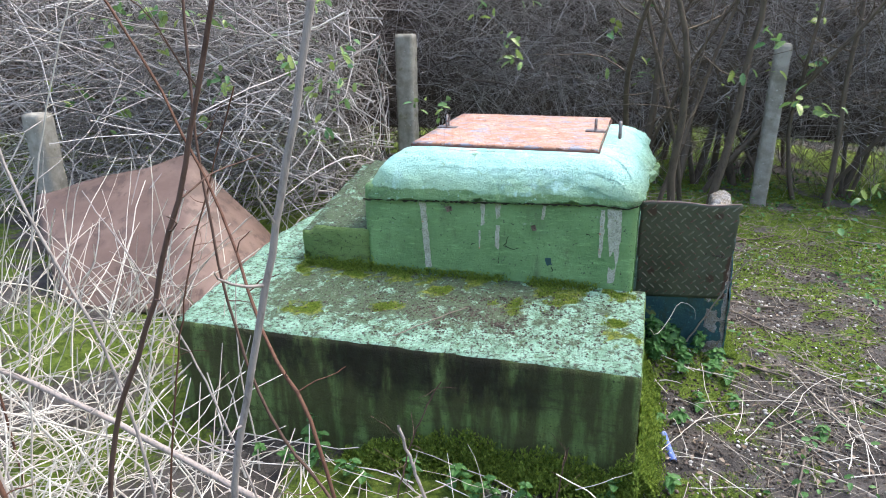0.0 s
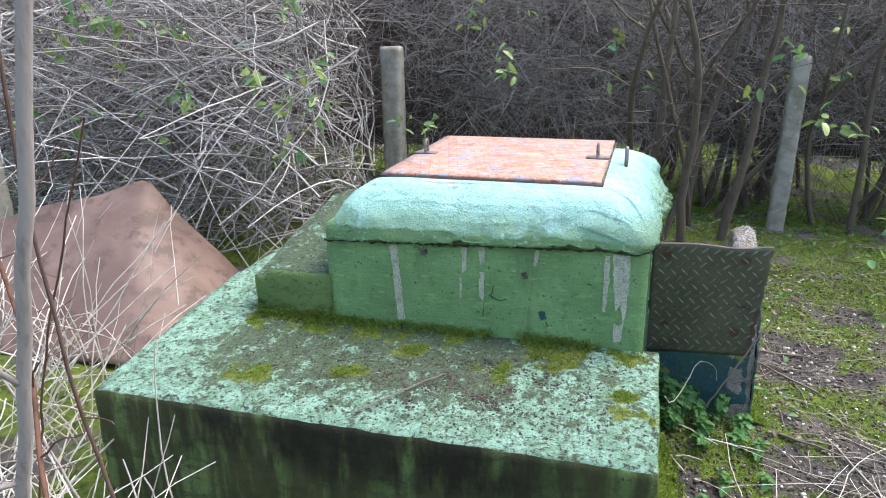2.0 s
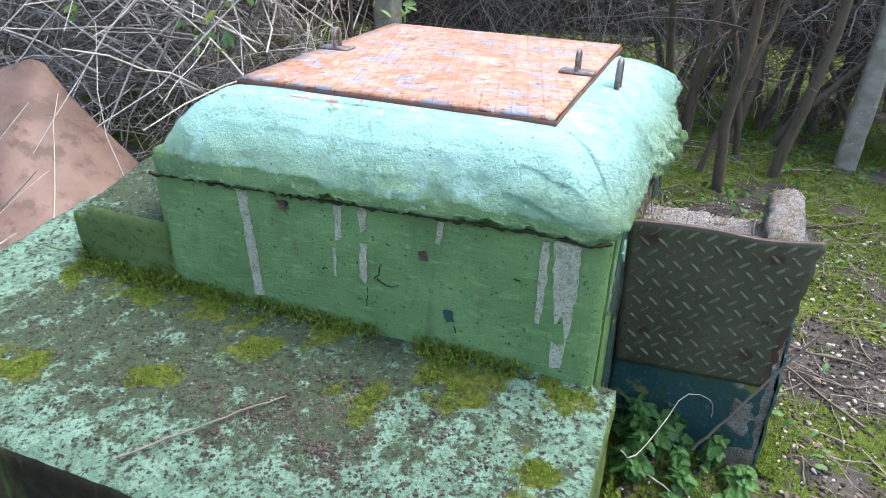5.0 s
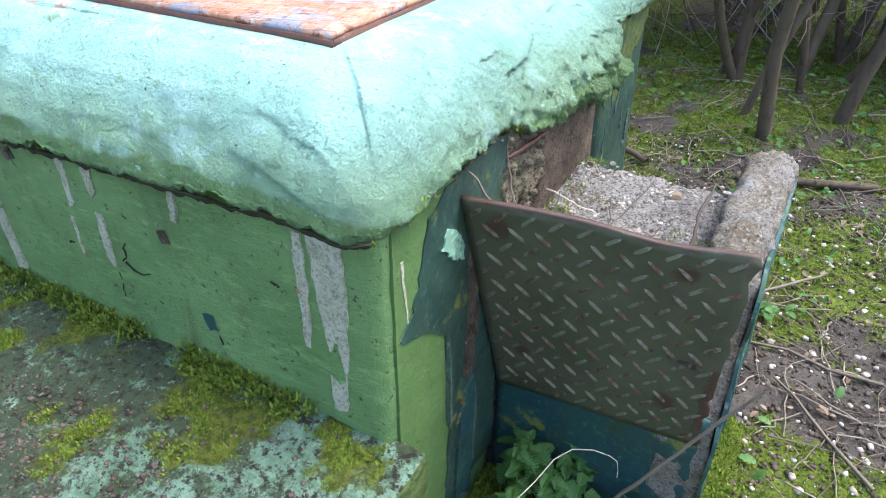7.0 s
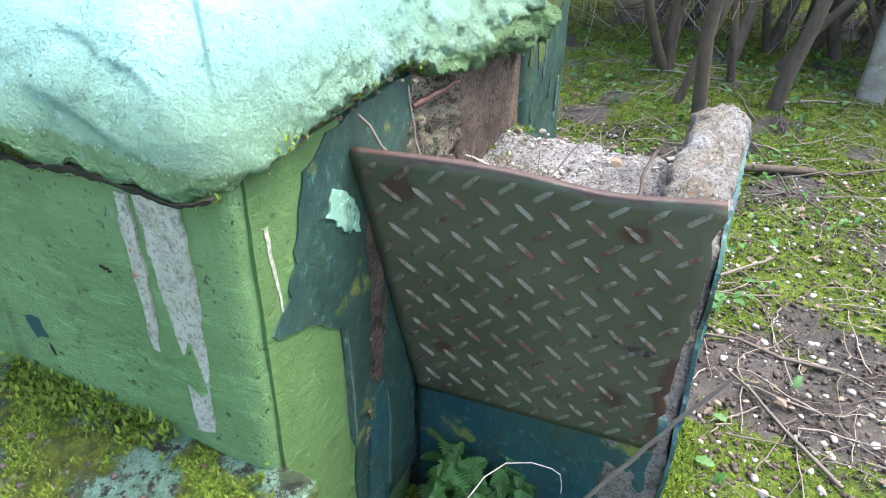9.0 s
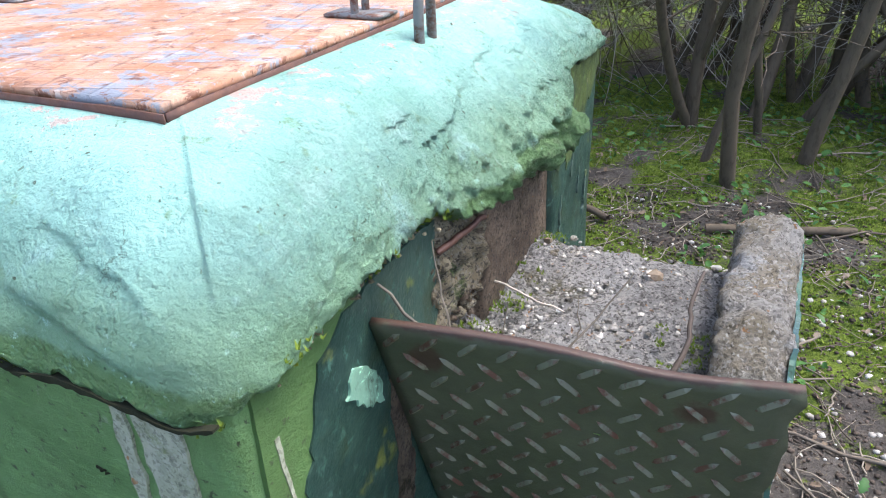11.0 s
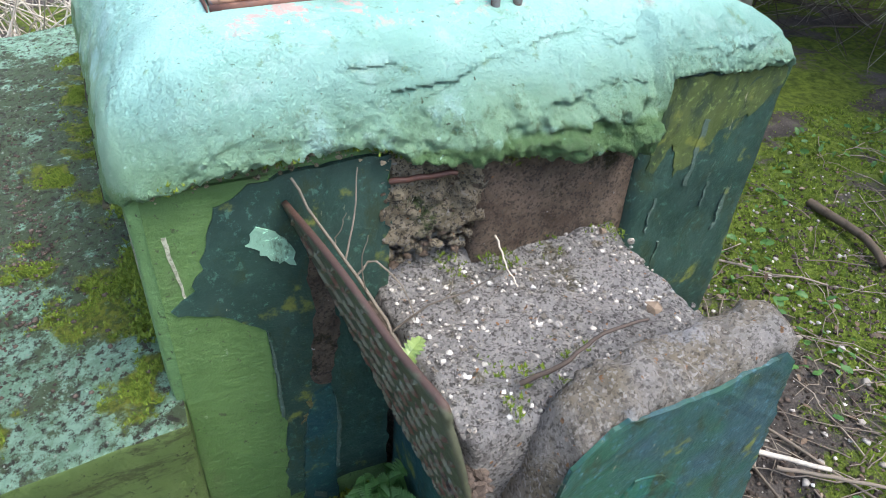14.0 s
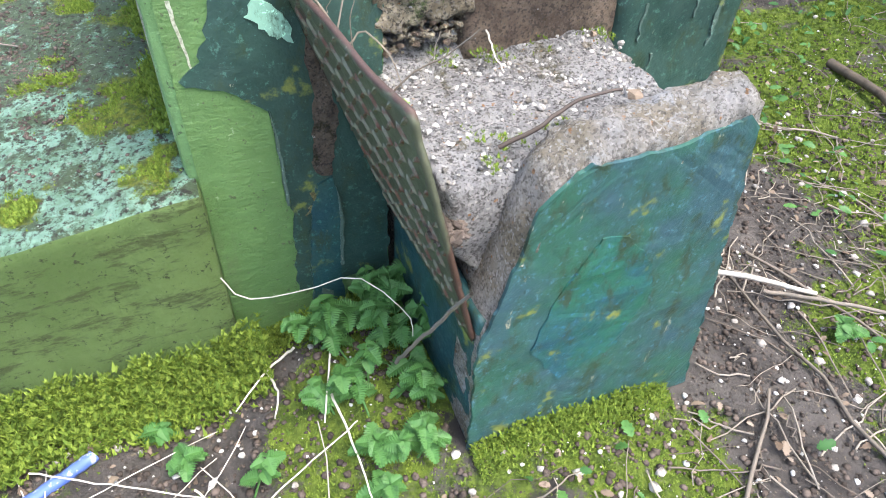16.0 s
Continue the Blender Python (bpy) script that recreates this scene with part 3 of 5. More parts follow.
# broken edges in the render of the cap: how far each stands out, then its line along the face
SIDE_LEDGES = [
    (0.005, [(3.24, 1.062), (3.29, 1.067), (3.33, 1.066), (3.37, 1.045)]),
    (0.003, [(3.25, 1.060), (3.29, 1.046), (3.34, 1.048)]),
    (0.009, [(3.30, 1.026), (3.37, 1.036), (3.42, 1.036), (3.475, 1.055)]),
    (0.005, [(3.34, 1.020), (3.40, 1.026), (3.45, 1.030)]),
    (0.006, [(3.46, 1.050), (3.57, 1.060), (3.68, 1.072)]),
    (0.009, [(3.54, 0.998), (3.61, 0.998), (3.70, 1.012), (3.78, 1.01)]),
    (0.004, [(3.37, 0.990), (3.44, 0.978), (3.50, 0.982)]),
    (0.008, [(3.55, 0.952), (3.66, 0.958), (3.77, 0.945)]),
    (0.007, [(3.68, 1.062), (3.74, 1.055), (3.80, 1.062)]),
    (0.004, [(3.85, 1.04), (3.95, 1.03), (4.08, 1.045)])]
FRONT_LEDGES = [
    (0.0030, [(-0.26, 0.995), (-0.19, 0.985), (-0.13, 0.965), (-0.07, 0.945)]),
    (0.0026, [(-0.24, 1.052), (-0.17, 1.046), (-0.10, 1.022), (-0.06, 1.0)]),
    (0.0014, [(-0.90, 1.04), (-0.80, 1.05), (-0.68, 1.045)]),
    (0.0014, [(-0.62, 0.985), (-0.50, 0.992), (-0.36, 0.986)])]


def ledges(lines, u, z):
    """How far the broken layers of render push a point out, and how much painted shade it takes under a ledge."""
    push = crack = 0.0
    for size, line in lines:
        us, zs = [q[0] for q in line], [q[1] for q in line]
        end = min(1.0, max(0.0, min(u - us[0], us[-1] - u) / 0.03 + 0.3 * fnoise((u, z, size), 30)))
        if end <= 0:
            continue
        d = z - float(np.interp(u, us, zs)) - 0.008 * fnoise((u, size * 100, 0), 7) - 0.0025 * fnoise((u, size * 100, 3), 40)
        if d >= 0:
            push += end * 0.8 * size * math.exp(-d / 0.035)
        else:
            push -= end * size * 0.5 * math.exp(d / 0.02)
            # shade below the broken edge, passed on to the colour
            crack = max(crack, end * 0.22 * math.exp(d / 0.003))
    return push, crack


def cap_mesh():
    x0, x1, y0, y1 = -1.245, 0.03, 2.915, 4.14
    prof = [(0.06, -0.004), (0.02, -0.006), (0.004, 0.0), (0.0, 0.03), (0.004, 0.12), (0.012, 0.26), (0.026, 0.42), (0.042, 0.56), (0.062, 0.70), (0.09, 0.83),
            (0.125, 0.93), (0.16, 0.98), (0.20, 1.0), (0.26, 1.0), (0.40, 1.0), (0.6, 1.0)]
    fine = []
    for (i0, f0), (i1, f1) in zip(prof, prof[1:]):
        k = 1 if f1 > 0.99 or f0 < 0 else 6
        fine += [(i0 + (i1 - i0) * q / k, f0 + (f1 - f0) * q / k) for q in range(k)]
    prof = fine + [prof[-1]]
    verts, faces = [], []
    steps = [side + q / count for side, count in enumerate((200, 300, 60, 60)) for q in range(count)]
    around = len(steps)
    w, h = x1 - x0, y1 - y0
    for inset, f in prof:
        hx, hy = max(w / 2 - inset, 0.02), max(h / 2 - inset, 0.02)
        rc = min(0.07 + 0.55 * inset, hx, hy)
        for k in range(around):
            s = steps[k]
            side, q = int(s), (s - int(s)) * 2 - 1
            bx, by = [(q, -1), (1, q), (-q, 1), (-1, -q)][side]
            px, py = bx * hx, by * hy
            cx, cy = np.clip(px, -hx + rc, hx - rc), np.clip(py, -hy + rc, hy - rc)
            d = math.hypot(px - cx, py - cy)
            if d > rc:
                px, py = cx + (px - cx) * rc / d, cy + (py - cy) * rc / d
            x, y = px + (x0 + x1) / 2, py + (y0 + y1) / 2
            right, ridge = side == 1, 0.0
            lip = lip_z(x, y, False)
            if right:
                turn = min(1.0, max(0.0, (y - 2.94) / 0.12))
                lip += (lip_z(x, y, True) - lip) * turn * turn * (3 - 2 * turn)
            top = 1.113
            z = lip + (top - lip) * f
            p = Vector((x, y, z))
            out = Vector((px, py, 0)).normalized()
            wave = 1.0 if 0.02 < f < 0.97 else 0.25
            p += out * 0.012 * fnoise(p, 5) * wave
            p.z += 0.006 * fnoise(p, 7) * wave
            if f <= 0.05:
                p.z += 0.012 * fnoise(p, 16) * (1.2 if right else 1.0) + 0.010 * fnoise(p, 60)
            if right:
                ease = min(1.0, max(0.0, (y - 2.945) / 0.08))
                before = p.copy()
                b = float(np.interp(y, [3.28, 3.42, 3.6, 3.775, 3.81], [0, 0.5, 0.8, 1.0, 0.0])) * float(np.interp(f, [0, 0.15, 0.45, 0.75], [0.6, 1, 0.75, 0]))
                p.x += 0.045 * b + 0.02 * b * fnoise(p, 20)
                p.z += 0.008 * b * fnoise(p, 30)
                mid = 1 - abs(2 * min(max(f, 0), 1) - 1)
                p.x += 0.006 * fnoise((p.x, p.y, p.z), 26) * mid
                rimmed = float(np.interp(f, [0, 0.05, 0.4, 0.6], [0.4, 1, 0.5, 0]))
                p.x += 0.007 * fnoise((p.x, p.y, p.z), 55) * rimmed
                p.z += 0.006 * fnoise((p.x, p.y + 5, p.z), 50) * rimmed
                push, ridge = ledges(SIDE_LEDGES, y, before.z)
                p.x += push
                p.z -= 0.25 * max(0.0, push)
                low = float(np.interp(y, [3.25, 3.4, 3.76, 3.79], [0.25, 1, 1, 0.2])) * float(np.interp(f, [0, 0.05, 0.35, 0.55], [0.6, 1, 0.8, 0]))
                p.x += 0.012 * fnoise((p.y, p.z, 4), 38, 4) * low
                p = before.lerp(p, ease)
            if side == 0:
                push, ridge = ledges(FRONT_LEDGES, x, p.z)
                p.y -= push
            if side == 3:
                p.x += 0.075 * min(max(f, 0), 1) * (1.0 if f < 0.99 else 0.5)
            verts.append(p)
            LEDGE_SHADES.append(min(1.0, ridge))
    for r in range(len(prof) - 1):
        for k in range(around):
            a, b = r * around + k, r * around + (k + 1) % around
            faces.append((a, b, b + around, a + around))
    faces.append(tuple((len(prof) - 1) * around + k for k in range(around)))
    return verts, faces


def ragged(points, amount=0.006, step=0.012, seed=0):
    """Outline points in a plane (u, v), subdivided and roughened."""
    out = []
    n = len(points)
    for i in range(n):
        a, b = np.array(points[i]), np.array(points[(i + 1) % n])
        k = max(1, int(np.linalg.norm(b - a) / step))
        for j in range(k):
            q = a + (b - a) * j / k
            out.append(q + amount * np.array([fnoise((q[0], q[1], seed), 35, 3), fnoise((q[0], q[1], seed + 9), 35, 3)]))
    return out


def flake(outline, place, thick=0.003):
    """A thin flat layer with a ragged outline; place(u, v, d) gives the world point."""
    n = len(outline)
    verts = [place(u, v, thick) for u, v in outline] + [place(u, v, -0.002) for u, v in outline]
    faces = [tuple(range(n))] + [(i, i + n, (i + 1) % n + n, (i + 1) % n) for i in range(n)]
    bm = bmesh.new()
    vs = [bm.verts.new(v) for v in verts]
    for f in faces:
        bm.faces.new([vs[i] for i in f])
    bmesh.ops.recalc_face_normals(bm, faces=bm.faces)
    bmesh.ops.triangulate(bm, faces=[f for f in bm.faces if len(f.verts) > 4])
    out = [v.co.copy() for v in bm.verts], [[v.index for v in f.verts] for f in bm.faces]
    bm.verts.index_update()
    out = [v.co.copy() for v in bm.verts], [[v.index for v in f.verts] for f in bm.faces]
    bm.free()
    return out


FRONT, RIGHT = 2.938, 0.0


def on_front(u, v, d):
    return (u, FRONT - d, v)


def on_right(u, v, d):
    return (RIGHT + d, u, v)


def stub_shape(p):
    p = np.array(p)
    if p[2] > 0.6:
        p[2] += 0.19 * max(0.0, p[1] - 2.95) + 0.006 * fnoise(p, 15)
        if p[0] < -1.5:
            p[2] -= 0.03
    return p


front_wall = part("front_wall", rough_box((-1.235, FRONT, 0.0), (RIGHT, 3.32, 0.955), 0.03, 0.014, 0.004, 7), M_WALL, turret)
part("core", rough_box((-1.22, 3.25, 0.0), (-0.10, 4.12, 0.95), 0.05, 0.01, 0.004, 7), M_BROWN, turret, "damp brown exposed render")
pier = part("pier", rough_box((-0.5, 3.80, 0.0), (0.015, 4.12, 1.0), 0.03, 0.014, 0.004, 7), M_DARK, turret, "pier with streaked dark green paint")
part("buttress", rough_box((-1.57, 2.925, 0.3), (-1.22, 3.75, 0.745), 0.025, 0.02, 0.006, 9, stub_shape), M_PLINTH, turret, "low sloping buttress with mossy worn top")
LEDGE_SHADES = []
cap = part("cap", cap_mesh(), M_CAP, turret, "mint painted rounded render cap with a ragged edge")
cap.data.attributes.new("ridge", "FLOAT", "POINT").data.foreach_set("value", LEDGE_SHADES)

def joint():
    """Dirt and moss in the joint under the cap."""
    xs = np.linspace(-1.23, 0.0, 150)
    up = [(x, lip_z(x, 2.92, False) + 0.001 + 0.008 * fnoise((x, 0, 3), 14)) for x in xs]
    low = [(x, lip_z(x, 2.92, False) - 0.002 - abs(0.012 * fnoise((x, 0, 7), 22))) for x in xs[::-1]]
    return flake(up + low, lambda u, v, d: (u, 2.921 - d + 0.004 * fnoise((u, 1, 1), 9), v), 0.006)


part("joint_dirt", joint(), M_GRIME, cap, "dark dirt in the joint under the cap")
for pts, m, label in (
        ([(-0.965, 0.885), (-0.935, 0.885), (-0.925, 0.74), (-0.912, 0.575), (-0.94, 0.572), (-0.95, 0.72)], M_BARE, "bare pale streak"),
        ([(-0.678, 0.91), (-0.655, 0.91), (-0.662, 0.80), (-0.675, 0.79)], M_BARE, "bare pale streak"),
        ([(-0.686, 0.77), (-0.676, 0.77), (-0.680, 0.685), (-0.686, 0.685)], M_BARE, "bare pale streak"),
        ([(-0.615, 0.905), (-0.587, 0.905), (-0.590, 0.84), (-0.606, 0.83)], M_BARE, "bare pale streak"),
        ([(-0.606, 0.80), (-0.592, 0.80), (-0.592, 0.685), (-0.612, 0.70)], M_BARE, "bare pale streak"),
        ([(-0.40, 0.915), (-0.385, 0.915), (-0.395, 0.84), (-0.405, 0.84)], M_BARE, "bare pale streak"),
        ([(-0.155, 0.90), (-0.135, 0.90), (-0.135, 0.78), (-0.142, 0.685), (-0.152, 0.69)], M_BARE, "bare pale streak"),
        ([(-0.125, 0.905), (-0.065, 0.905), (-0.062, 0.80), (-0.070, 0.70), (-0.082, 0.575), (-0.108, 0.572), (-0.108, 0.72), (-0.12, 0.80)], M_BARE, "bare pale streak"),
        ([(-0.385, 0.665), (-0.360, 0.665), (-0.352, 0.635), (-0.372, 0.628)], M_BLUE, "blue undercoat chip"),
        ([(-0.45, 0.81), (-0.43, 0.815), (-0.425, 0.79), (-0.442, 0.785)], M_BROWN, "dark chipped hole"),
        ([(-0.845, 0.87), (-0.815, 0.872), (-0.81, 0.855), (-0.83, 0.848)], M_BROWN, "dark chipped hole")):
    part("paint_streak", flake(ragged(pts, 0.005, 0.01), on_front, 0.0035), m, front_wall, label)
# thin layer over the right face that carries its shade as darker paint
part("shaded_side_paint", flake(ragged([(2.957, 0.02), (3.13, 0.02), (3.13, 0.94), (2.957, 0.94)], 0.0015, 0.02, 2), on_right, 0.0045), M_SIDE, front_wall, "olive side paint, darkened as shade")
part("old_paint", flake(ragged([(3.10, 0.19), (3.115, 0.41), (3.108, 0.53), (3.10, 0.655), (3.03, 0.71), (2.975, 0.728), (2.965, 0.742), (3.0, 0.765), (3.035, 0.86), (3.05, 0.90),
                                (3.10, 0.93), (3.16, 0.94), (3.312, 0.94), (3.312, 0.19)], 0.008, 0.014, 3), on_right, 0.007), M_DARK, front_wall, "dark green older paint layer")
part("paint_chip", flake(ragged([(3.085, 0.83), (3.12, 0.80), (3.155, 0.775), (3.145, 0.83), (3.11, 0.86)], 0.016, 0.008, 6), on_right, 0.010), M_MINT, front_wall, "mint paint chip")
part("paint_streak", flake(ragged([(2.974, 0.87), (2.981, 0.87), (2.992, 0.75), (2.989, 0.75)], 0.002, 0.008, 7), on_right, 0.0055), M_BARE, front_wall, "bare pale streak")
part("bare_strip", flake(ragged([(3.165, 0.50), (3.20, 0.49), (3.225, 0.62), (3.20, 0.74), (3.175, 0.80), (3.18, 0.66)], 0.008, 0.01, 32), on_right, 0.0085), M_BROWN, front_wall, "bare brown render where the paint fell off")
part("paint_flap", flake(ragged([(3.13, 0.10), (3.14, 0.34), (3.165, 0.47), (3.20, 0.485), (3.215, 0.36), (3.20, 0.22), (3.205, 0.10)], 0.007, 0.01, 33), on_right, 0.013), M_BLUE, front_wall, "curling blue-green paint flap")
for pts in ([(3.206, 0.46), (3.216, 0.38), (3.207, 0.24), (3.200, 0.24), (3.208, 0.38)], [(3.10, 0.655), (3.108, 0.58), (3.112, 0.44), (3.107, 0.44), (3.103, 0.58)], [(3.15, 0.17), (3.175, 0.15), (3.178, 0.165), (3.155, 0.185)]):
    part("paint_edge", flake(ragged(pts, 0.003, 0.008, 34), on_right, 0.015), M_GREYP, front_wall, "pale torn edge of a paint layer")
part("lichen_patch", flake(ragged([(3.14, 0.40), (3.19, 0.40), (3.20, 0.45), (3.16, 0.455)], 0.014, 0.008, 8), on_right, 0.011), M_OCHRE, front_wall, "ochre crumbling patch")
soffit = part("soffit_rubble", rough_box((-0.14, 3.29, 0.76), (0.006, 3.50, 0.95), 0.009, 0.03, 0.022, 34), M_CRUST, turret, "crumbling render under the cap")
for material, count in ((M_EDGE, 90), (M_CRUST, 300), (M_BROWN, 120)):
    tagged(part("rubble", chips(count, lambda: (rng.uniform(-0.016, 0.004), rng.uniform(3.30, 3.50), rng.uniform(0.72, 0.93)), 0.003, 0.010, count), material, soffit, "crumbling render lumps", False), kind="stuff")
part("brown_board", rough_box((-0.14, 3.47, 0.60), (0.008, 3.798, 0.962), 0.03, 0.008, 0.004, 9), M_BROWN, turret, "damp brown render face")
for pts in ([(-0.575, 0.698), (-0.56, 0.725), (-0.55, 0.758)], [(-0.565, 0.705), (-0.535, 0.692), (-0.50, 0.70)], [(-0.595, 0.62), (-0.592, 0.68)], [(-0.50, 0.645), (-0.47, 0.640)],
            [(-0.72, 0.70), (-0.70, 0.71)], [(-0.21, 0.79), (-0.19, 0.782)], [(-0.83, 0.85), (-0.80, 0.822), (-0.785, 0.812)], [(-0.36, 0.63), (-0.345, 0.60), (-0.35, 0.58)], [(-1.1, 0.80), (-1.08, 0.79)]):
    part("crack", tubes([(bend([(u, FRONT + 0.0005, v) for u, v in pts], 8, 0.0015), 0.0025, 0.001)], 5), M_GRIME, front_wall, "dark crack in the paint")


def on_pier(u, v, d):
    return (0.0145 + d, u, v)


part("paint_streak", flake(ragged([(3.815, 0.99), (3.815, 0.82), (3.84, 0.80), (3.87, 0.86), (3.90, 0.78), (3.95, 0.84), (4.0, 0.88), (4.06, 0.90), (4.105, 0.95), (4.105, 0.99)], 0.012, 0.012, 21), on_pier, 0.0022),
     M_OLIVE, pier, "olive algae stain under the cap")
for a, b, c, w in ((3.93, 0.90, 0.76, 0.014), (3.86, 0.74, 0.66, 0.006), (3.99, 0.80, 0.70, 0.006), (4.05, 0.72, 0.62, 0.010), (3.90, 0.62, 0.5, 0.006)):
    part("paint_streak", flake(ragged([(a, b), (a + w, b), (a + w * 0.4, c), (a - w * 0.2, c)], 0.010, 0.008, 22), on_pier, 0.0035), M_GREYP, pier, "bare pale streak")
part("reinforcing_bar", tubes([(bend([(0.012, 3.310, 0.896), (0.026, 3.36, 0.901), (0.034, 3.415, 0.904)], 8, 0.0012), 0.0052, 0.0044)], 6), M_REBAR, turret, "rusty reinforcing bar")


# ---- the hatch ----
def build_hatch():
    hatch = thing("hatch_cover", (-0.62, 3.6, 1.113), "rusty pink-orange steel hatch cover lying shut on the cap", "hatch")
    x0, x1, y0, y1 = -1.05, -0.19, 3.11, 4.07
    part("plate", rough_box((x0, y0, 1.113), (x1, y1, 1.127), 0.05, 0.003, 0.001, 5), M_RUST, hatch)
    rim = [((x0 - 0.007, y0 - 0.007), (x1 + 0.008, y0 - 0.002)), ((x1 + 0.002, y0 - 0.002), (x1 + 0.008, y1)), ((x0 - 0.007, y0 - 0.002), (x0 - 0.002, y1))]
    for (a, b), (c, d) in rim:
        part("rim", rough_box((a, b, 1.10), (c, d, 1.119), 0.04, 0.002, 0.002, 20), M_REBAR, hatch, "rusted hatch rim")
    for x, y in ((-0.238, 3.58), (-1.0, 3.55)):
        base = part("hasp_base", rough_box((x - 0.05, y - 0.03, 1.127), (x + 0.05, y + 0.03, 1.133), 0.02, 0.002, 0.001), M_IRON, hatch, "steel hasp plate")
        loop = [(x, y - 0.016, 1.13), (x, y - 0.016, 1.17), (x, y - 0.008, 1.186), (x, y + 0.008, 1.186), (x, y + 0.016, 1.17), (x, y + 0.016, 1.13)]
        part("staple", tubes([(bend(loop, 16), 0.0065, 0.0065)], 8), M_IRON, base, "steel locking eye")


build_hatch()
eye = tubes([(bend([(-0.117, 3.54, 1.08), (-0.117, 3.54, 1.15), (-0.117, 3.55, 1.175), (-0.117, 3.57, 1.175), (-0.117, 3.58, 1.15), (-0.117, 3.58, 1.08)], 16), 0.008, 0.008)], 8)
part("locking_eye", eye, M_IRON, turret, "rusty steel locking eye set in the cap")


# ---- the broken vent box with its tread plate ----
def build_vent():
    vent = thing("vent_box", (0.2, 3.55, 0.1), "broken concrete vent box beside the turret", "vent")
    part("front_panel", rough_box((0.003, 3.325, -0.1), (0.435, 3.345, 0.46), 0.02, 0.006, 0.003, 12), M_BLUE, vent, "blue-green painted panel")

    def lumpy(p):
        p = np.array(p)
        if p[2] > 0.6:
            p[2] += 0.010 * fnoise(p, 6) + 0.008 * fnoise(p, 22) + 0.006 * fnoise(p, 60)
            p[2] += 0.025 * max(0.0, (0.05 - p[0]) / 0.15)
        if p[1] < 3.37 and p[2] > 0.5:
            p[1] -= 0.055 * min(1.0, (p[2] - 0.5) / 0.06)
        return p
    part("concrete_fill", rough_box((-0.11, 3.345, 0.0), (0.362, 3.78, 0.69), 0.012, 0.02, 0.01, 14, lumpy), M_CONC, vent, "grey broken concrete fill")

    def broken(y):
        return float(np.interp(y, [3.32, 3.36, 3.39, 3.42, 3.48, 3.56, 3.66, 3.74, 3.80], [0.42, 0.55, 0.66, 0.735, 0.79, 0.795, 0.805, 0.815, 0.80]))
    verts, faces = [], []

    def slab_point(s, t, q):
        """s along the wall, t up, q through its thickness."""
        y = 3.325 + (0.44 + 0.11 * (1 - t)) * s
        x = 0.35 + 0.094 * q
        top = broken(y) - 0.045 * q * q * (0.6 + 0.4 * fnoise((y, 0, 0), 9)) - 0.03 * (1 - q) ** 4
        z = -0.1 + (top + 0.1) * t
        p = Vector((x, y, z))
        k = 0.008 if t > 0.85 else 0.004
        p.x += k * fnoise(p, 16)
        p.z += (0.006 * fnoise(p, 30) + 0.010 * fnoise(p, 9)) if t > 0.9 else 0
        if t > 0.7:
            p.x += 0.009 * fnoise(p, 45) * (t - 0.7) / 0.3
            p.z += 0.007 * fnoise((p.x, p.y, p.z + 3), 50) * (t - 0.7) / 0.3
        return p
    ns, nt, nq = 80, 60, 12
    index = {}

    def idx(i, j, k):
        if (i, j, k) not in index:
            index[i, j, k] = len(verts)
            verts.append(slab_point(i / ns, j / nt, k / nq))
        return index[i, j, k]
    for i in range(ns):
        for j in range(nt):
            faces.append((idx(i, j, nq), idx(i + 1, j, nq), idx(i + 1, j + 1, nq), idx(i, j + 1, nq)))
            faces.append((idx(i, j, 0), idx(i, j + 1, 0), idx(i + 1, j + 1, 0), idx(i + 1, j, 0)))
        for k in range(nq):
            faces.append((idx(i, nt, k), idx(i, nt, k + 1), idx(i + 1, nt, k + 1), idx(i + 1, nt, k)))
    for j in range(nt):
        for k in range(nq):
            faces.append((idx(0, j, k), idx(0, j, k + 1), idx(0, j + 1, k + 1), idx(0, j + 1, k)))
            faces.append((idx(ns, j, k), idx(ns, j + 1, k), idx(ns, j + 1, k + 1), idx(ns, j, k + 1)))
    slab = part("end_slab", (verts, faces), M_EDGE, vent, "upright concrete slab with a broken top")

    def on_slab(u, v, d):
        return (0.446 + d + 0.004 * fnoise((u, v, 0), 12), u, v)
    part("slab_paint", flake(ragged([(3.318, -0.05), (3.318, 0.40), (3.345, 0.50), (3.375, 0.60), (3.39, 0.69), (3.44, 0.735), (3.475, 0.755), (3.52, 0.75), (3.60, 0.75), (3.68, 0.765),
                                     (3.74, 0.775), (3.765, 0.755), (3.815, 0.40), (3.875, -0.05)], 0.008, 0.012, 11), on_slab, 0.005), M_SLAB, slab, "dark green blistered paint")
    part("paint_blister", flake(ragged([(3.42, 0.36), (3.46, 0.50), (3.52, 0.60), (3.58, 0.58), (3.64, 0.50), (3.66, 0.42), (3.62, 0.30), (3.5, 0.24)], 0.007, 0.012, 12), on_slab, 0.008),
         old_paint("bluish paint layer", (0.022, 0.12, 0.075), (0.02, 0.075, 0.115), 0.75), slab, "bluish older paint patch")
    def on_fill():
        x, y = rng.uniform(-0.09, 0.35), rng.uniform(3.30, 3.77)
        return x, y, 0.69 + 0.010 * fnoise((x, y, 0.69), 6) + 0.008 * fnoise((x, y, 0.69), 22) + 0.025 * max(0.0, (0.05 - x) / 0.15)
    for material, count, label in ((M_CHALK, 80, "pale aggregate"), (M_STONE, 700, "grey aggregate"), (M_EDGE, 350, "ochre aggregate")):
        tagged(part("aggregate", chips(count, on_fill, 0.0015, 0.0062, count), material, vent, label, False), kind="stuff")
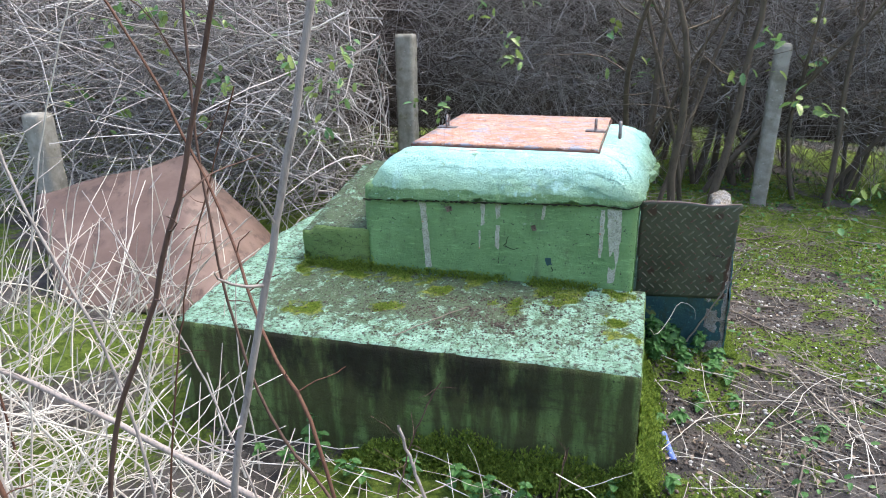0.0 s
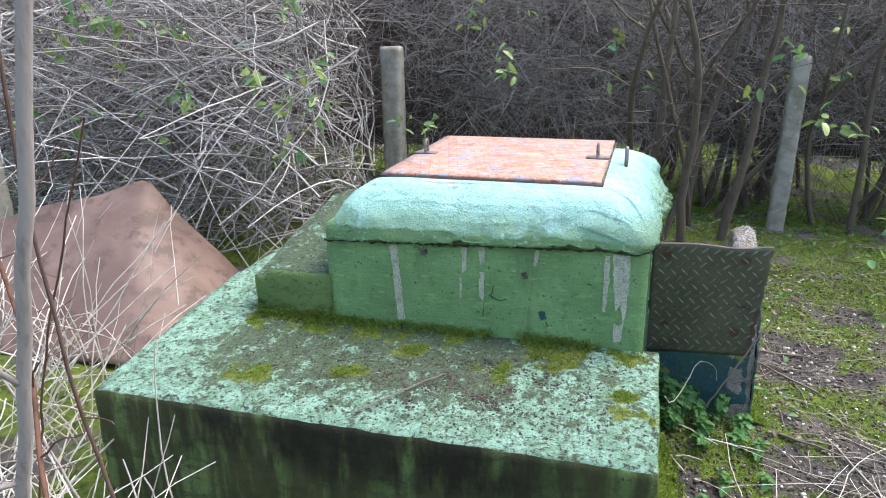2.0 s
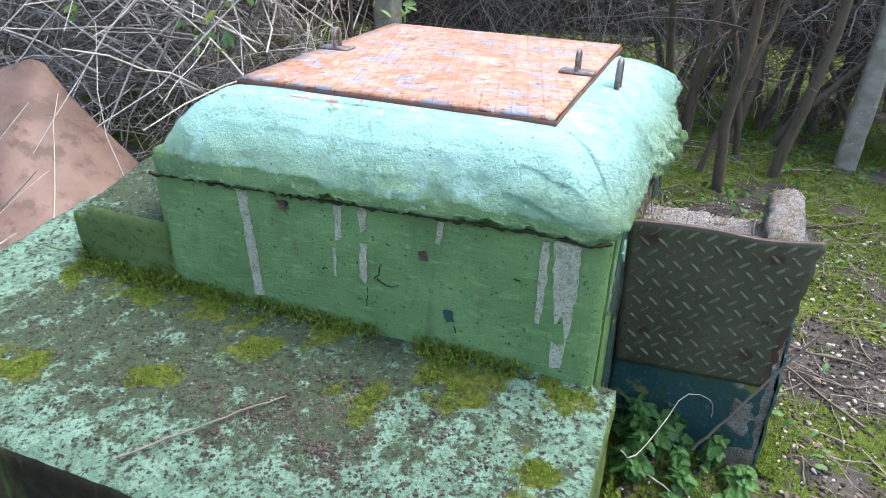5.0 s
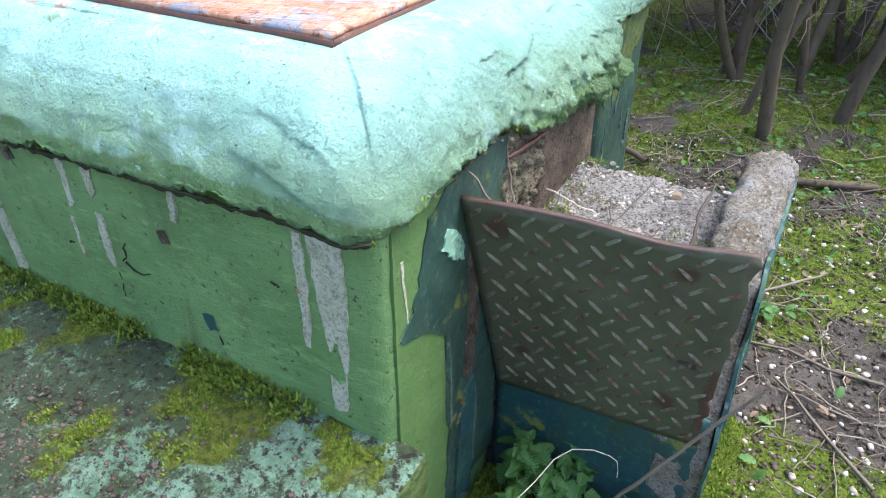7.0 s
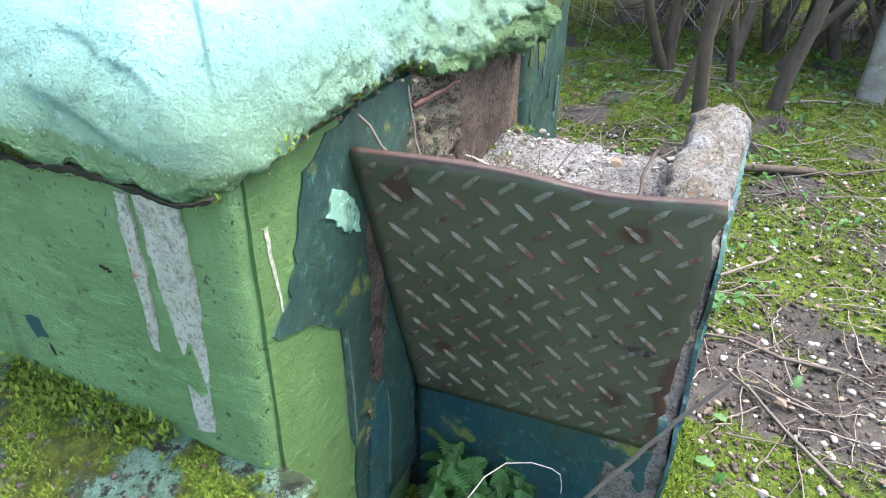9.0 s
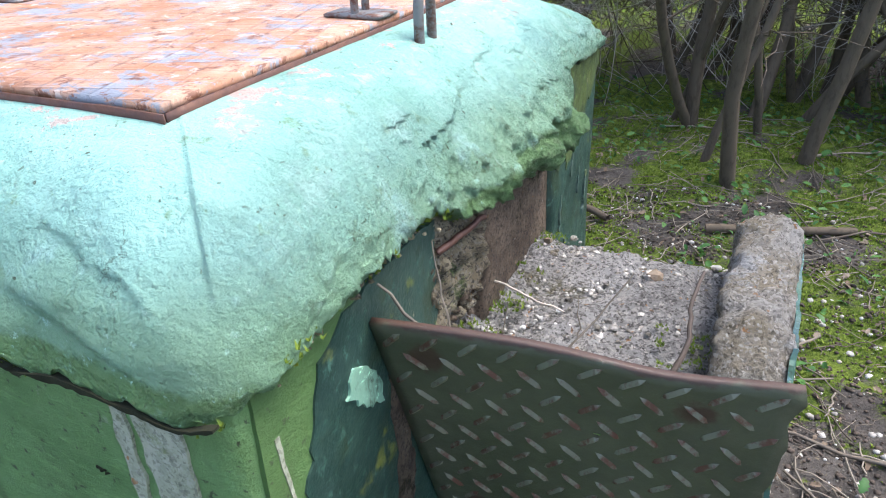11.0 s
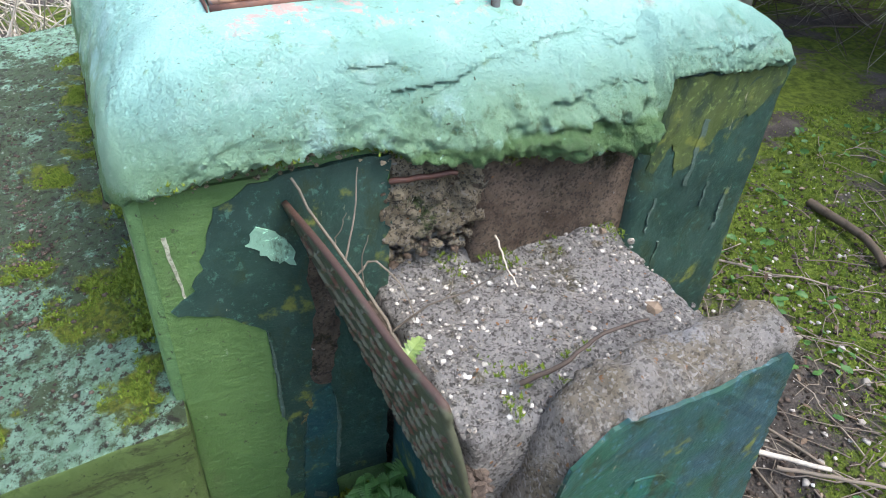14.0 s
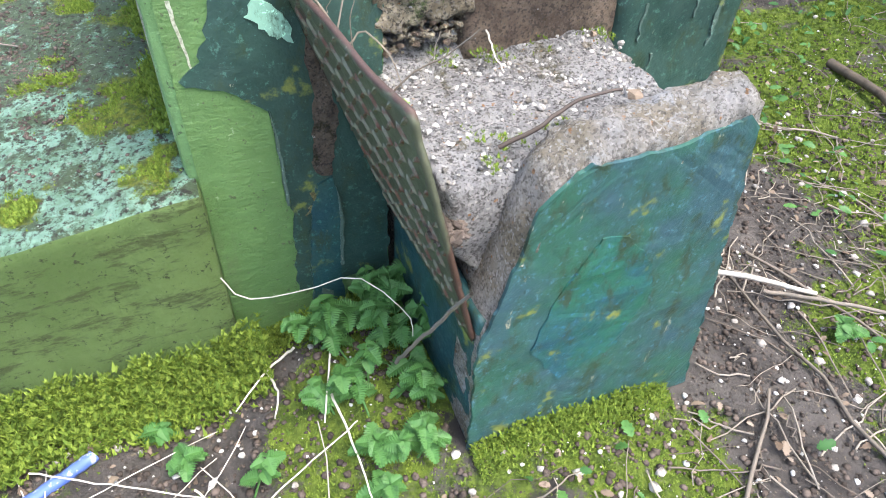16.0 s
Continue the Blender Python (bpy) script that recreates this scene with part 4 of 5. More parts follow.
    for i in range(70):
        x, y = rng.uniform(-0.09, 0.33), rng.uniform(3.4, 3.78)
        if rng.random() < 0.4:
            y = rng.uniform(3.68, 3.78)
        r = rng.uniform(0.003, 0.008) if i > 6 else rng.uniform(0.008, 0.014)
        z = 0.69 + 0.010 * fnoise((x, y, 0.69), 6) + 0.025 * max(0.0, (0.05 - x) / 0.15)
        part("stone", pebble((x, y, z + r * 0.3), r, i), rng.choice([M_STONE, M_CHALK, M_EDGE, M_DEAD], p=[.7, .0, .22, .08]), vent)


    def in_gap():
        x = rng.uniform(0.01, 0.40)
        return x, rng.uniform(3.262, 3.315), 0.65 + 0.02 * fnoise((x, 0, 0), 9) - 0.25 * max(0.0, x - 0.25)
    tagged(part("dirt", chips(700, in_gap, 0.003, 0.010, 77), M_CRUMB, vent, "dark crumbs in the gap behind the plate", False), kind="stuff")


build_vent()


def build_tread_plate():
    tl, tr, br, bl = (Vector(v) for v in ((0.008, 3.143, 0.892), (0.436, 3.20, 0.893), (0.418, 3.322, 0.392), (0.012, 3.317, 0.372)))

    def at(s, t, d):
        p = tl.lerp(tr, s).lerp(bl.lerp(br, s), t)
        n = (tr - tl).cross(bl - tl).normalized()
        n = n if n.y < 0 else -n
        bow = -0.005 * math.sin(math.pi * s) * math.sin(math.pi * min(1, t + 0.2))
        edge = (0.002 * math.sin(5.2 * s + 0.6) * (1 - t) ** 3 - 0.010 * math.exp(-((s - 0.72) / 0.2) ** 2) * (1 - t) ** 4)
        ragged_r = 0.010 * fnoise((s, t * 3, 0), 5, 3) * max(0.0, (s - 0.9) / 0.1)
        return p + n * (d + bow) + Vector((ragged_r, 0, edge))
    plate = thing("tread_plate", (0.2, 3.3, 0.39), "bent olive painted steel tread plate leaning on the vent box", "metal plate")
    n = 28
    verts = [at(i / n, j / n, d) for d in (0.0, -0.009) for j in range(n + 1) for i in range(n + 1)]
    k = (n + 1) ** 2
    faces = []
    for j in range(n):
        for i in range(n):
            a = j * (n + 1) + i
            faces.append((a, a + n + 1, a + n + 2, a + 1))
            faces.append((a + k, a + k + 1, a + k + n + 2, a + k + n + 1))
    for i in range(n):
        for a, b in ((i, i + 1), (n * (n + 1) + i + 1, n * (n + 1) + i), ((i + 1) * (n + 1), i * (n + 1)), (i * (n + 1) + n, (i + 1) * (n + 1) + n)):
            faces.append((a, b, b + k, a + k))
    sheet = part("sheet", (verts, faces), M_TREAD, plate)
    rust = []
    for d in range(2):
        for j in range(n + 1):
            for i in range(n + 1):
                s, t = i / n, j / n
                e = max(0.0, 1 - min(1 - s, t * 1.0, 1 - t) / 0.05) * (0.36 if t < 0.03 else 0.16)
                for a, b in ((0.13, 0.10), (0.80, 0.10), (0.82, 0.78), (0.16, 0.72)):
                    e += 0.5 * math.exp(-((s - a) ** 2 + (t - b) ** 2) / 0.005)
                rust.append(e + (0.3 if s > 0.93 and t > 0.5 else 0) + 0.5 * d * 0.3)
    sheet.data.attributes.new("rust", "FLOAT", "POINT").data.foreach_set("value", rust)
    verts, faces = [], []
    for j in range(15):
        for i in range(19):
            s, t = 0.02 + 0.95 * (i + 0.5) / 19, 0.015 + 0.965 * (j + 0.5) / 15
            if s > 0.97 or (i + j) % 2:
                continue
            slant = 1 if j % 2 else -1
            L, w = 0.0190, 0.0042
            da = (L * 0.70 / 0.43, slant * L * 0.70 / 0.51)
            db = (-slant * w * 0.7 / 0.43, w * 0.7 / 0.51)
            b = len(verts)
            for ka, kb, d in ((-1, 0, 0.0), (-0.6, -1, 0.0), (0.6, -1, 0.0), (1, 0, 0.0), (0.6, 1, 0.0), (-0.6, 1, 0.0), (-0.6, 0, 0.0040), (0.6, 0, 0.0040)):
                verts.append(at(s + ka * da[0] + kb * db[0], t + ka * da[1] + kb * db[1], d + 0.0003))
            for f in ((0, 1, 6), (1, 2, 7, 6), (2, 3, 7), (3, 4, 7), (4, 5, 6, 7), (5, 0, 6)):
                faces.append([b + q for q in f])
    part("tread_ribs", (verts, faces), M_RIB, sheet, "raised slanting tread ribs", False)


build_tread_plate()


# ---- fence posts and mesh ----
def fence_post(x, y, height, width, lean, label):
    def shape(p):
        p = np.array(p)
        p[0] += lean[0] * p[2]
        p[1] += lean[1] * p[2]
        return p
    geo = rough_box((x - width / 2, y - width / 2, -0.2), (x + width / 2, y + width / 2, height), 0.03, 0.02, 0.006, 9, shape)
    return tagged(mesh_object("fence_post", geo[0], geo[1], M_POST), label, "fence post", "old concrete fence posts")


fence_post(-2.19, 6.38, 1.50, 0.17, (0.0, 0.0), "mossy concrete fence post before the hedge")
fence_post(0.985, 6.40, 1.42, 0.125, (0.025, 0.0), "leaning concrete fence post among thin trees")
fence_post(-4.08, 3.97, 1.06, 0.15, (-0.03, 0.0), "short lichened concrete fence post in brambles")


def build_mesh_panel():
    panel = thing("wire_fence_panel", (-2.6, 6.1, 0.05), "green coated wire mesh fence panel among brambles", "fence")
    part("fence_stake", rough_box((-2.36, 6.05, 0.0), (-2.32, 6.09, 1.50), 0.05, 0.006, 0.001), M_WIRE, panel)
    part("fence_rail", rough_box((-3.3, 6.05, 1.46), (-2.36, 6.08, 1.49), 0.05, 0.006, 0.001), M_WIRE, panel)
    lines = [([(x, 6.07, 0.05), (x, 6.07, 1.46)], 0.002, 0.002) for x in np.arange(-3.3, -2.36, 0.05)]
    lines += [([(-3.3, 6.073, z), (-2.36, 6.073, z)], 0.002, 0.002) for z in np.arange(0.1, 1.46, 0.05)]
    part("wire_mesh", tubes(lines, 4), M_WIRE, panel)


build_mesh_panel()


# ---- the brown sheet ----
def build_sheet():
    """A stiff brown sheet, creased along a ridge, leaning over the brambles."""
    a, b, c = Vector((-4.05, 3.75, 0.52)), Vector((-2.95, 4.05, 0.80)), Vector((-2.35, 4.15, 0.12))
    d, e = Vector((-3.35, 3.15, 0.02)), Vector((-2.25, 3.15, 0.06))
    n, verts, faces = 30, [], []
    for j in range(n + 1):
        for i in range(n + 1):
            s, t = i / n, j / n
            top = a.lerp(b, s / 0.62) if s < 0.62 else b.lerp(c, (s - 0.62) / 0.38)
            low = d.lerp(e, min(1, s / 0.8)) if s < 0.8 else e.lerp(Vector((-2.2, 3.5, 0.04)), (s - 0.8) / 0.2)
            p = top.lerp(low, t)
            p += Vector((0.01, -0.03, 0.03)) * math.sin(math.pi * t) + Vector((0, 0.01, 0.02)) * fnoise(p, 2.5)
            verts.append(p)
    k = (n + 1) ** 2
    verts += [v + Vector((0.0, 0.012, -0.012)) for v in verts]
    for j in range(n):
        for i in range(n):
            q = j * (n + 1) + i
            faces.append((q, q + n + 1, q + n + 2, q + 1))
            faces.append((q + k, q + k + 1, q + k + n + 2, q + k + n + 1))
    for i in range(n):
        for q, r in ((i, i + 1), (n * (n + 1) + i + 1, n * (n + 1) + i), ((i + 1) * (n + 1), i * (n + 1)), (i * (n + 1) + n, (i + 1) * (n + 1) + n)):
            faces.append((q, r, r + k, q + k))
    tagged(mesh_object("brown_sheet", verts, faces, M_TARP), "dull brown stiff sheet leaning among dry brambles", "sheet")


build_sheet()


# ---- leaves ----
def leaf_points(length, width, teeth=5, fold=0.25, droop=0.3):
    """A pointed, toothed leaf along +y from the origin: vertices and triangles."""
    mid = [(0, length * k / teeth, -droop * length * (k / teeth) ** 2) for k in range(teeth + 1)]
    verts, faces = list(mid), []
    for side in (-1, 1):
        b = len(verts)
        for k in range(teeth):
            f = (k + 0.35) / teeth
            w = width * 0.5 * (math.sin(math.pi * min(1, f * 0.85 + 0.12)) ** 0.8 if teeth < 7 else min(1.0, (f + 0.06) * 5) * (1 - f) ** 0.5 * 1.05)
            verts.append((side * w, length * (f + 0.06), -droop * length * f * f + fold * w))
            verts.append((side * w * 0.62, length * (f + 0.085), -droop * length * f * f + fold * w * 0.8))
        for k in range(teeth):
            tri = [(k, b + 2 * k, b + 2 * k + 1), (k, b + 2 * k + 1, k + 1)]
            if k + 1 < teeth:
                tri.append((k + 1, b + 2 * k + 1, b + 2 * k + 2))
            faces += tri if side > 0 else [t[::-1] for t in tri]
    return np.array(verts), np.array(faces)


def scatter_leaves(places, teeth=5):
    """places: (position, heading angle, pitch, roll, length, width). One mesh of triangles."""
    vs, fs, base = [], [], 0
    for at, yaw, pitch, roll, length, width in places:
        v, f = leaf_points(length, width, teeth, rng.uniform(0.1, 0.4), rng.uniform(0.1, 0.5))
        m = np.array(Euler((pitch, roll, yaw)).to_matrix())
        vs.append(v @ m.T + np.array(at))
        fs.append(f + base)
        base += len(v)
    return np.concatenate(vs), np.concatenate(fs)


def nettle(x, y, height, leaves, label):
    z = ground_z(x, y)
    plant = thing("nettle_plant", (x, y, z), label, "plant", "young nettles")
    height *= 0.8
    lean = rng.normal(0, 0.28, 2)
    stem = bend([(x, y, z - 0.01), (x + lean[0] * height, y + lean[1] * height, z + height * 0.6), (x + lean[0] * height * 1.6, y + lean[1] * height * 1.6, z + height)], 8)
    part("stem", tubes([(stem, 0.003, 0.0015)], 5), M_NETTLE, plant)
    for k in range(leaves):
        node, pairs = k // 2, (leaves + 1) // 2
        q = stem[min(7, 2 + int(5.5 * (node + 1) / pairs))]
        size = rng.uniform(0.028, 0.050) * (1.15 - 0.5 * k / leaves)
        v, f = scatter_leaves([(q, node * 1.57 + (k % 2) * 3.14 + rng.normal(0, 0.3), rng.normal(-0.05, 0.25), rng.normal(0, 0.25), size, size * 1.15)], 9)
        part("leaf", (v, f), M_NETTLE, plant, "", False)


for x, y, h in ((0.10, 3.24, .20), (0.20, 3.20, .17), (0.05, 3.20, .15), (0.14, 3.27, .26), (0.27, 3.24, .14), (0.33, 3.16, .10), (0.22, 3.12, .10), (0.40, 3.20, .10),
                (0.15, 3.15, .13), (0.28, 3.10, .08), (0.08, 3.27, .22), (0.24, 2.80, .07), (0.16, 2.74, .06), (0.34, 3.28, .12), (0.45, 3.12, .08), (0.50, 4.35, .07), (0.12, 3.20, .21), (0.17, 3.25, .18), (0.06, 3.24, .25), (0.22, 3.27, .20), (0.25, 3.18, .12),
                (0.30, 3.22, .15), (0.35, 3.24, .09), (0.19, 3.16, .12), (0.10, 3.16, .14), (0.38, 3.14, .07), (0.42, 3.22, .09)):
    nettle(x, y, h, 14 if h > 0.12 else 9, "young green nettle plant growing beside the vent box" if y > 3 and y < 4 else "young green nettle on mossy soil")
for x, y, h in ((-1.25, 2.2, .20), (-1.15, 2.17, .17), (-1.2, 2.12, .15), (-0.65, 2.18, .15), (-0.5, 2.2, .17), (-0.55, 2.14, .13), (-0.3, 2.15, .16), (-0.1, 2.18, .15), (-0.9, 2.1, .15), (-1.45, 2.18, .16), (0.2, 2.35, .1),
                (-0.4, 2.12, .14), (-0.2, 2.10, .13), (-0.78, 2.16, .15), (-1.0, 2.17, .14), (-1.33, 2.15, .17),
                (0.35, 2.9, .1), (0.5, 3.0, .08), (0.8, 2.8, .08)):
    nettle(x, y, h, 8, "low leafy weed at the foot of the plinth")


# ---- moss ----
def tuft_field(name, spots, material, label, parent=None):
    """Tiny moss shoots; spots are (x, y, z, size)."""
    s = np.array(spots)
    n = len(s)
    vs, fs = [], []
    for k in range(4):
        a = rng.uniform(0, 2 * math.pi, n)
        out = np.stack([np.cos(a), np.sin(a), np.zeros(n)], 1)
        side = np.stack([-np.sin(a), np.cos(a), np.zeros(n)], 1)
        size = s[:, 3:4] * rng.uniform(0.6, 1.2, (n, 1))
        root = s[:, :3]
        tip = root + out * size * rng.uniform(0.3, 1.0, (n, 1)) + np.array([0, 0, 1.0]) * size * rng.uniform(0.5, 1.1, (n, 1))
        v = np.stack([root - side * size * 0.28, root + side * size * 0.28, tip], 1).reshape(-1, 3)
        vs.append(v)
        fs.append(np.arange(3 * n).reshape(-1, 3) + k * 3 * n)
    ob = quick_mesh(name, np.concatenate(vs), np.concatenate(fs), material, False)
    return tagged(ob, label, "moss", "", "stuff")


def ground_moss_spots(count):
    out = []
    while len(out) < count:
        x, y = rng.uniform(-0.2, 2.2), 2.2 + 4.8 * rng.random() ** 1.4
        if y > 4.3:
            x = rng.uniform(-1.2, 2.2)
        if x < 0.46 and 2.95 < y < 3.87 and not (0.02 < x and y < 3.33):
            continue
        if x < 0.06 and y < 4.2:
            continue
        if moss_at(x, y) + rng.normal(0, 0.10) > 0.44:
            out.append((x, y, ground_z(x, y) - 0.002, rng.uniform(0.004, 0.011) * (1.5 if y > 4.6 else 1.0)))
    return out


tuft_field("ground_moss", ground_moss_spots(75000), M_MOSS, "yellow-green moss carpet on the soil")
spots = []
while len(spots) < 15000:
    x, y = rng.uniform(-1.8, 0.05), rng.uniform(2.33, 2.93)
    if rng.random() < max(0.0, 1.3 * (plinth_moss(x, y) - 0.18)) ** 2:
        spots.append((x, y, plinth_top(y) - 0.001, rng.uniform(0.003, 0.008)))
for k in range(3500):
    x = rng.uniform(-1.55, 0.0)
    if fnoise((x, 0, 0), 5) + rng.uniform(-0.3, 0.3) > -0.1:
        d = abs(rng.normal(0, 0.018))
        spots.append((x, FRONT - 0.004 - d, plinth_top(2.93) + max(0, 0.03 - d) * rng.random(), rng.uniform(0.006, 0.013)))
for k in range(1100):
    x, d = rng.uniform(-1.56, -1.18), abs(rng.normal(0, 0.02))
    spots.append((x, 2.925 - d, plinth_top(2.93) + max(0.0, 0.09 - 2.5 * d) * rng.random() * (0.5 + fnoise((x, 0, 2), 12)), rng.uniform(0.006, 0.013)))
tuft_field("plinth_moss", spots, M_MOSS, "olive moss cushions on the plinth")
spots = []
for k in range(22000):
    if rng.random() < 0.5:
        x, y = rng.uniform(-1.1, 0.08), 2.285 - abs(rng.normal(0, 0.03))
        reach = 0.17 * min(1.0, (x + 1.2) / 0.5) + 0.06 * fnoise((x, 0, 0), 6)
    else:
        x, y = 0.075 + abs(rng.normal(0, 0.035)), rng.uniform(2.28, 3.0)
        reach = 0.16 + 0.05 * fnoise((0, y, 0), 7)
    h = reach * rng.random() * math.exp(-((x - 0.075) / 0.06 if x > 0.06 else (2.285 - y) / 0.06))
    spots.append((x, y, ground_z(x, y) + h, rng.uniform(0.008, 0.018)))
for k in range(3000):
    y = rng.uniform(2.96, 3.3)
    d = abs(rng.normal(0, 0.03))
    spots.append((0.01 + d, y, ground_z(d, y) + 0.06 * rng.random() * math.exp(-d / 0.04), rng.uniform(0.006, 0.012)))
for k in range(2500):
    y = rng.uniform(3.32, 3.8)
    d = abs(rng.normal(0, 0.03))
    spots.append((0.455 + d, y, ground_z(0.46 + d, y) + 0.04 * rng.random() * math.exp(-d / 0.03), rng.uniform(0.005, 0.011)))
for k in range(1500):
    x, y = (rng.uniform(-0.09, 0.06), rng.uniform(3.40, 3.78)) if rng.random() < 0.7 else (rng.normal(0.30, 0.03), rng.uniform(3.36, 3.55))
    if fnoise((x, y, 3), 18, 3) > 0.0:
        spots.append((x, y, 0.70 + 0.025 * max(0.0, (0.05 - x) / 0.15), rng.uniform(0.004, 0.008)))
for k in range(1500):
    x = rng.uniform(-1.23, 0.0)
    if fnoise((x, 6, 0), 9, 3) + rng.uniform(-0.25, 0.25) > 0.05:
        spots.append((x, 2.926 + rng.normal(0, 0.003), lip_z(x, 2.92, False) - 0.004 + rng.normal(0, 0.005), rng.uniform(0.003, 0.007)))
for k in range(900):
    y = rng.uniform(2.98, 3.79)
    if fnoise((y, 2, 0), 8, 3) + rng.uniform(-0.25, 0.25) > 0.0:
        spots.append((0.022 + rng.normal(0, 0.006), y, lip_z(0.03, y, True) - 0.004 + rng.normal(0, 0.006), rng.uniform(0.003, 0.007)))
tuft_field("foot_moss", spots, M_MOSS, "bright moss bank against the concrete foot")


# ---- thicket ----
def inside_clear(p):
    """True where brambles must stay away: round the turret and the walk."""
    return (p[0] > -1.95 and p[1] < 4.9) or (p[0] > -0.365 * p[1] and p[1] < 6.5)


def hedge_paths(count, box, length, radius, turn, sag=0.06, flat=0.6):
    out = []
    lo, hi = np.array(box[0]), np.array(box[1])
    while len(out) < count:
        p = lo + (hi - lo) * rng.random(3)
        h = rng.normal(0, 1, 3) * np.array([1, 0.7, flat])
        h[2] += 0.25
        path = wander(p, h, rng.uniform(*length), 6, turn, sag)
        path[:, 2] = np.maximum(path[:, 2], 0.02)
        if any(inside_clear(q) for q in path):
            continue
        r = rng.uniform(*radius)
        out.append((path, r, r * 0.45))
    return out


twigs = hedge_paths(1400, ((-6.0, 4.4, 0.1), (-1.6, 6.0, 2.2)), (0.4, 1.4), (0.0022, 0.0055), 0.28)
twigs += hedge_paths(950, ((-5.5, 4.5, 0.3), (-1.7, 6.0, 2.2)), (0.8, 2.2), (0.0035, 0.008), 0.15, 0.05)
twigs += hedge_paths(2200, ((-2.4, 6.5, 0.9), (3.2, 7.6, 2.4)), (0.4, 1.3), (0.0018, 0.0045), 0.28)
tagged(quick_mesh("bramble_thicket", *tubes(twigs, 4), M_TWIG), "tangled bare grey bramble twigs", "bramble thicket", "", "stuff")
twigs = hedge_paths(4200, ((-2.2, 6.52, 0.5), (3.4, 7.3, 2.6)), (0.4, 1.4), (0.0016, 0.0042), 0.22, 0.03, 1.0)
twigs += hedge_paths(1500, ((-6.0, 5.0, 0.2), (-1.8, 6.4, 2.3)), (0.5, 1.6), (0.002, 0.005), 0.2, 0.04)
tagged(quick_mesh("hedge_twigs", *tubes(twigs, 3), M_THIN), "thin bare grey-brown twigs of the hedge", "hedge", "", "stuff")
# inner stems, their shade given by the darker material
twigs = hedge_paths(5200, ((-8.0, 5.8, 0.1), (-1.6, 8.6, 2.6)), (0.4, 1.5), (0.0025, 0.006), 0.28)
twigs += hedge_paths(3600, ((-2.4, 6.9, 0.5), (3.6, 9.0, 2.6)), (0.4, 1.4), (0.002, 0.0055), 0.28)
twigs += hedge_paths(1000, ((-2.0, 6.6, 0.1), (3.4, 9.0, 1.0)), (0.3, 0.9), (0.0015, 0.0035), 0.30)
tagged(quick_mesh("deep_shade_stems", *tubes(twigs, 3), M_DEEP), "stems deep in the thicket, coloured dark for shade", "bramble thicket", "", "stuff")


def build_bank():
    """A ring of hedge added to close the view on all sides, its shade put into the colour."""
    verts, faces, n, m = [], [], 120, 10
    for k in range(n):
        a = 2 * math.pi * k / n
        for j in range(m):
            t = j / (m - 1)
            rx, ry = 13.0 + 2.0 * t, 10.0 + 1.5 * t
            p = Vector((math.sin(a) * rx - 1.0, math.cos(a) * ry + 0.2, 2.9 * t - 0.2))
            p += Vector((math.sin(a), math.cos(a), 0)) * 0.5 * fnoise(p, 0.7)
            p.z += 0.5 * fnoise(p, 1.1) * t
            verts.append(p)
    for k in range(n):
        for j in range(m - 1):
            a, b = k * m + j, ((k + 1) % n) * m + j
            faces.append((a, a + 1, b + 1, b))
    return tagged(mesh_object("backdrop", verts, faces, M_BANK), "added hedge ring around the clearing, coloured dark as shade", "hedge", "", "structure")


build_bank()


def shrub(x, y, trunks, height, seed, label):
    z = ground_z(x, y)
    tree = thing("hawthorn_shrub", (x, y, z), label, "tree", "thin bare trees")
    boughs, fine = [], []
    for k in range(trunks):
        r = rng.uniform(0.016, 0.040)
        head = (rng.normal(0.1, 0.28), rng.normal(0, 0.22), 1.0)
        line = wander((x + rng.normal(0, 0.16), y + rng.normal(0, 0.14), z - 0.05), head, height * rng.uniform(0.8, 1.1), 12, 0.08)
        part("trunk", tubes([(line, r, r * 0.3)], 8), M_TRUNK, tree)
        for q in line[3:]:
            if rng.random() < 0.75:
                b = wander(q, (rng.normal(0, 0.7), rng.normal(0, 0.8), rng.uniform(0.1, 1.2)), rng.uniform(0.4, 1.3), 7, 0.22, 0.03)
                boughs.append((b, r * 0.2, 0.002))
                for w in b[2::2]:
                    fine.append((wander(w, rng.normal(0, 1, 3), rng.uniform(0.15, 0.5), 4, 0.3), 0.0025, 0.001))
    part("crown", tubes(boughs + fine, 4), M_TRUNK, tree, "bare branching crown")


for k, (x, y, n, h) in enumerate(((0.05, 6.3, 3, 2.8), (0.42, 6.75, 3, 3.0), (0.75, 7.0, 3, 3.0), (0.30, 5.9, 2, 2.6), (1.35, 6.6, 2, 3.0), (1.75, 6.9, 3, 3.0), (-0.15, 7.2, 3, 3.0),
                                  (2.3, 6.2, 3, 2.8), (1.1, 8.0, 3, 3.2), (2.6, 7.6, 3, 3.2), (0.1, 8.3, 3, 3.2))):
    shrub(x, y, n + 1, h, k, "thin bare hawthorn with several leaning stems")


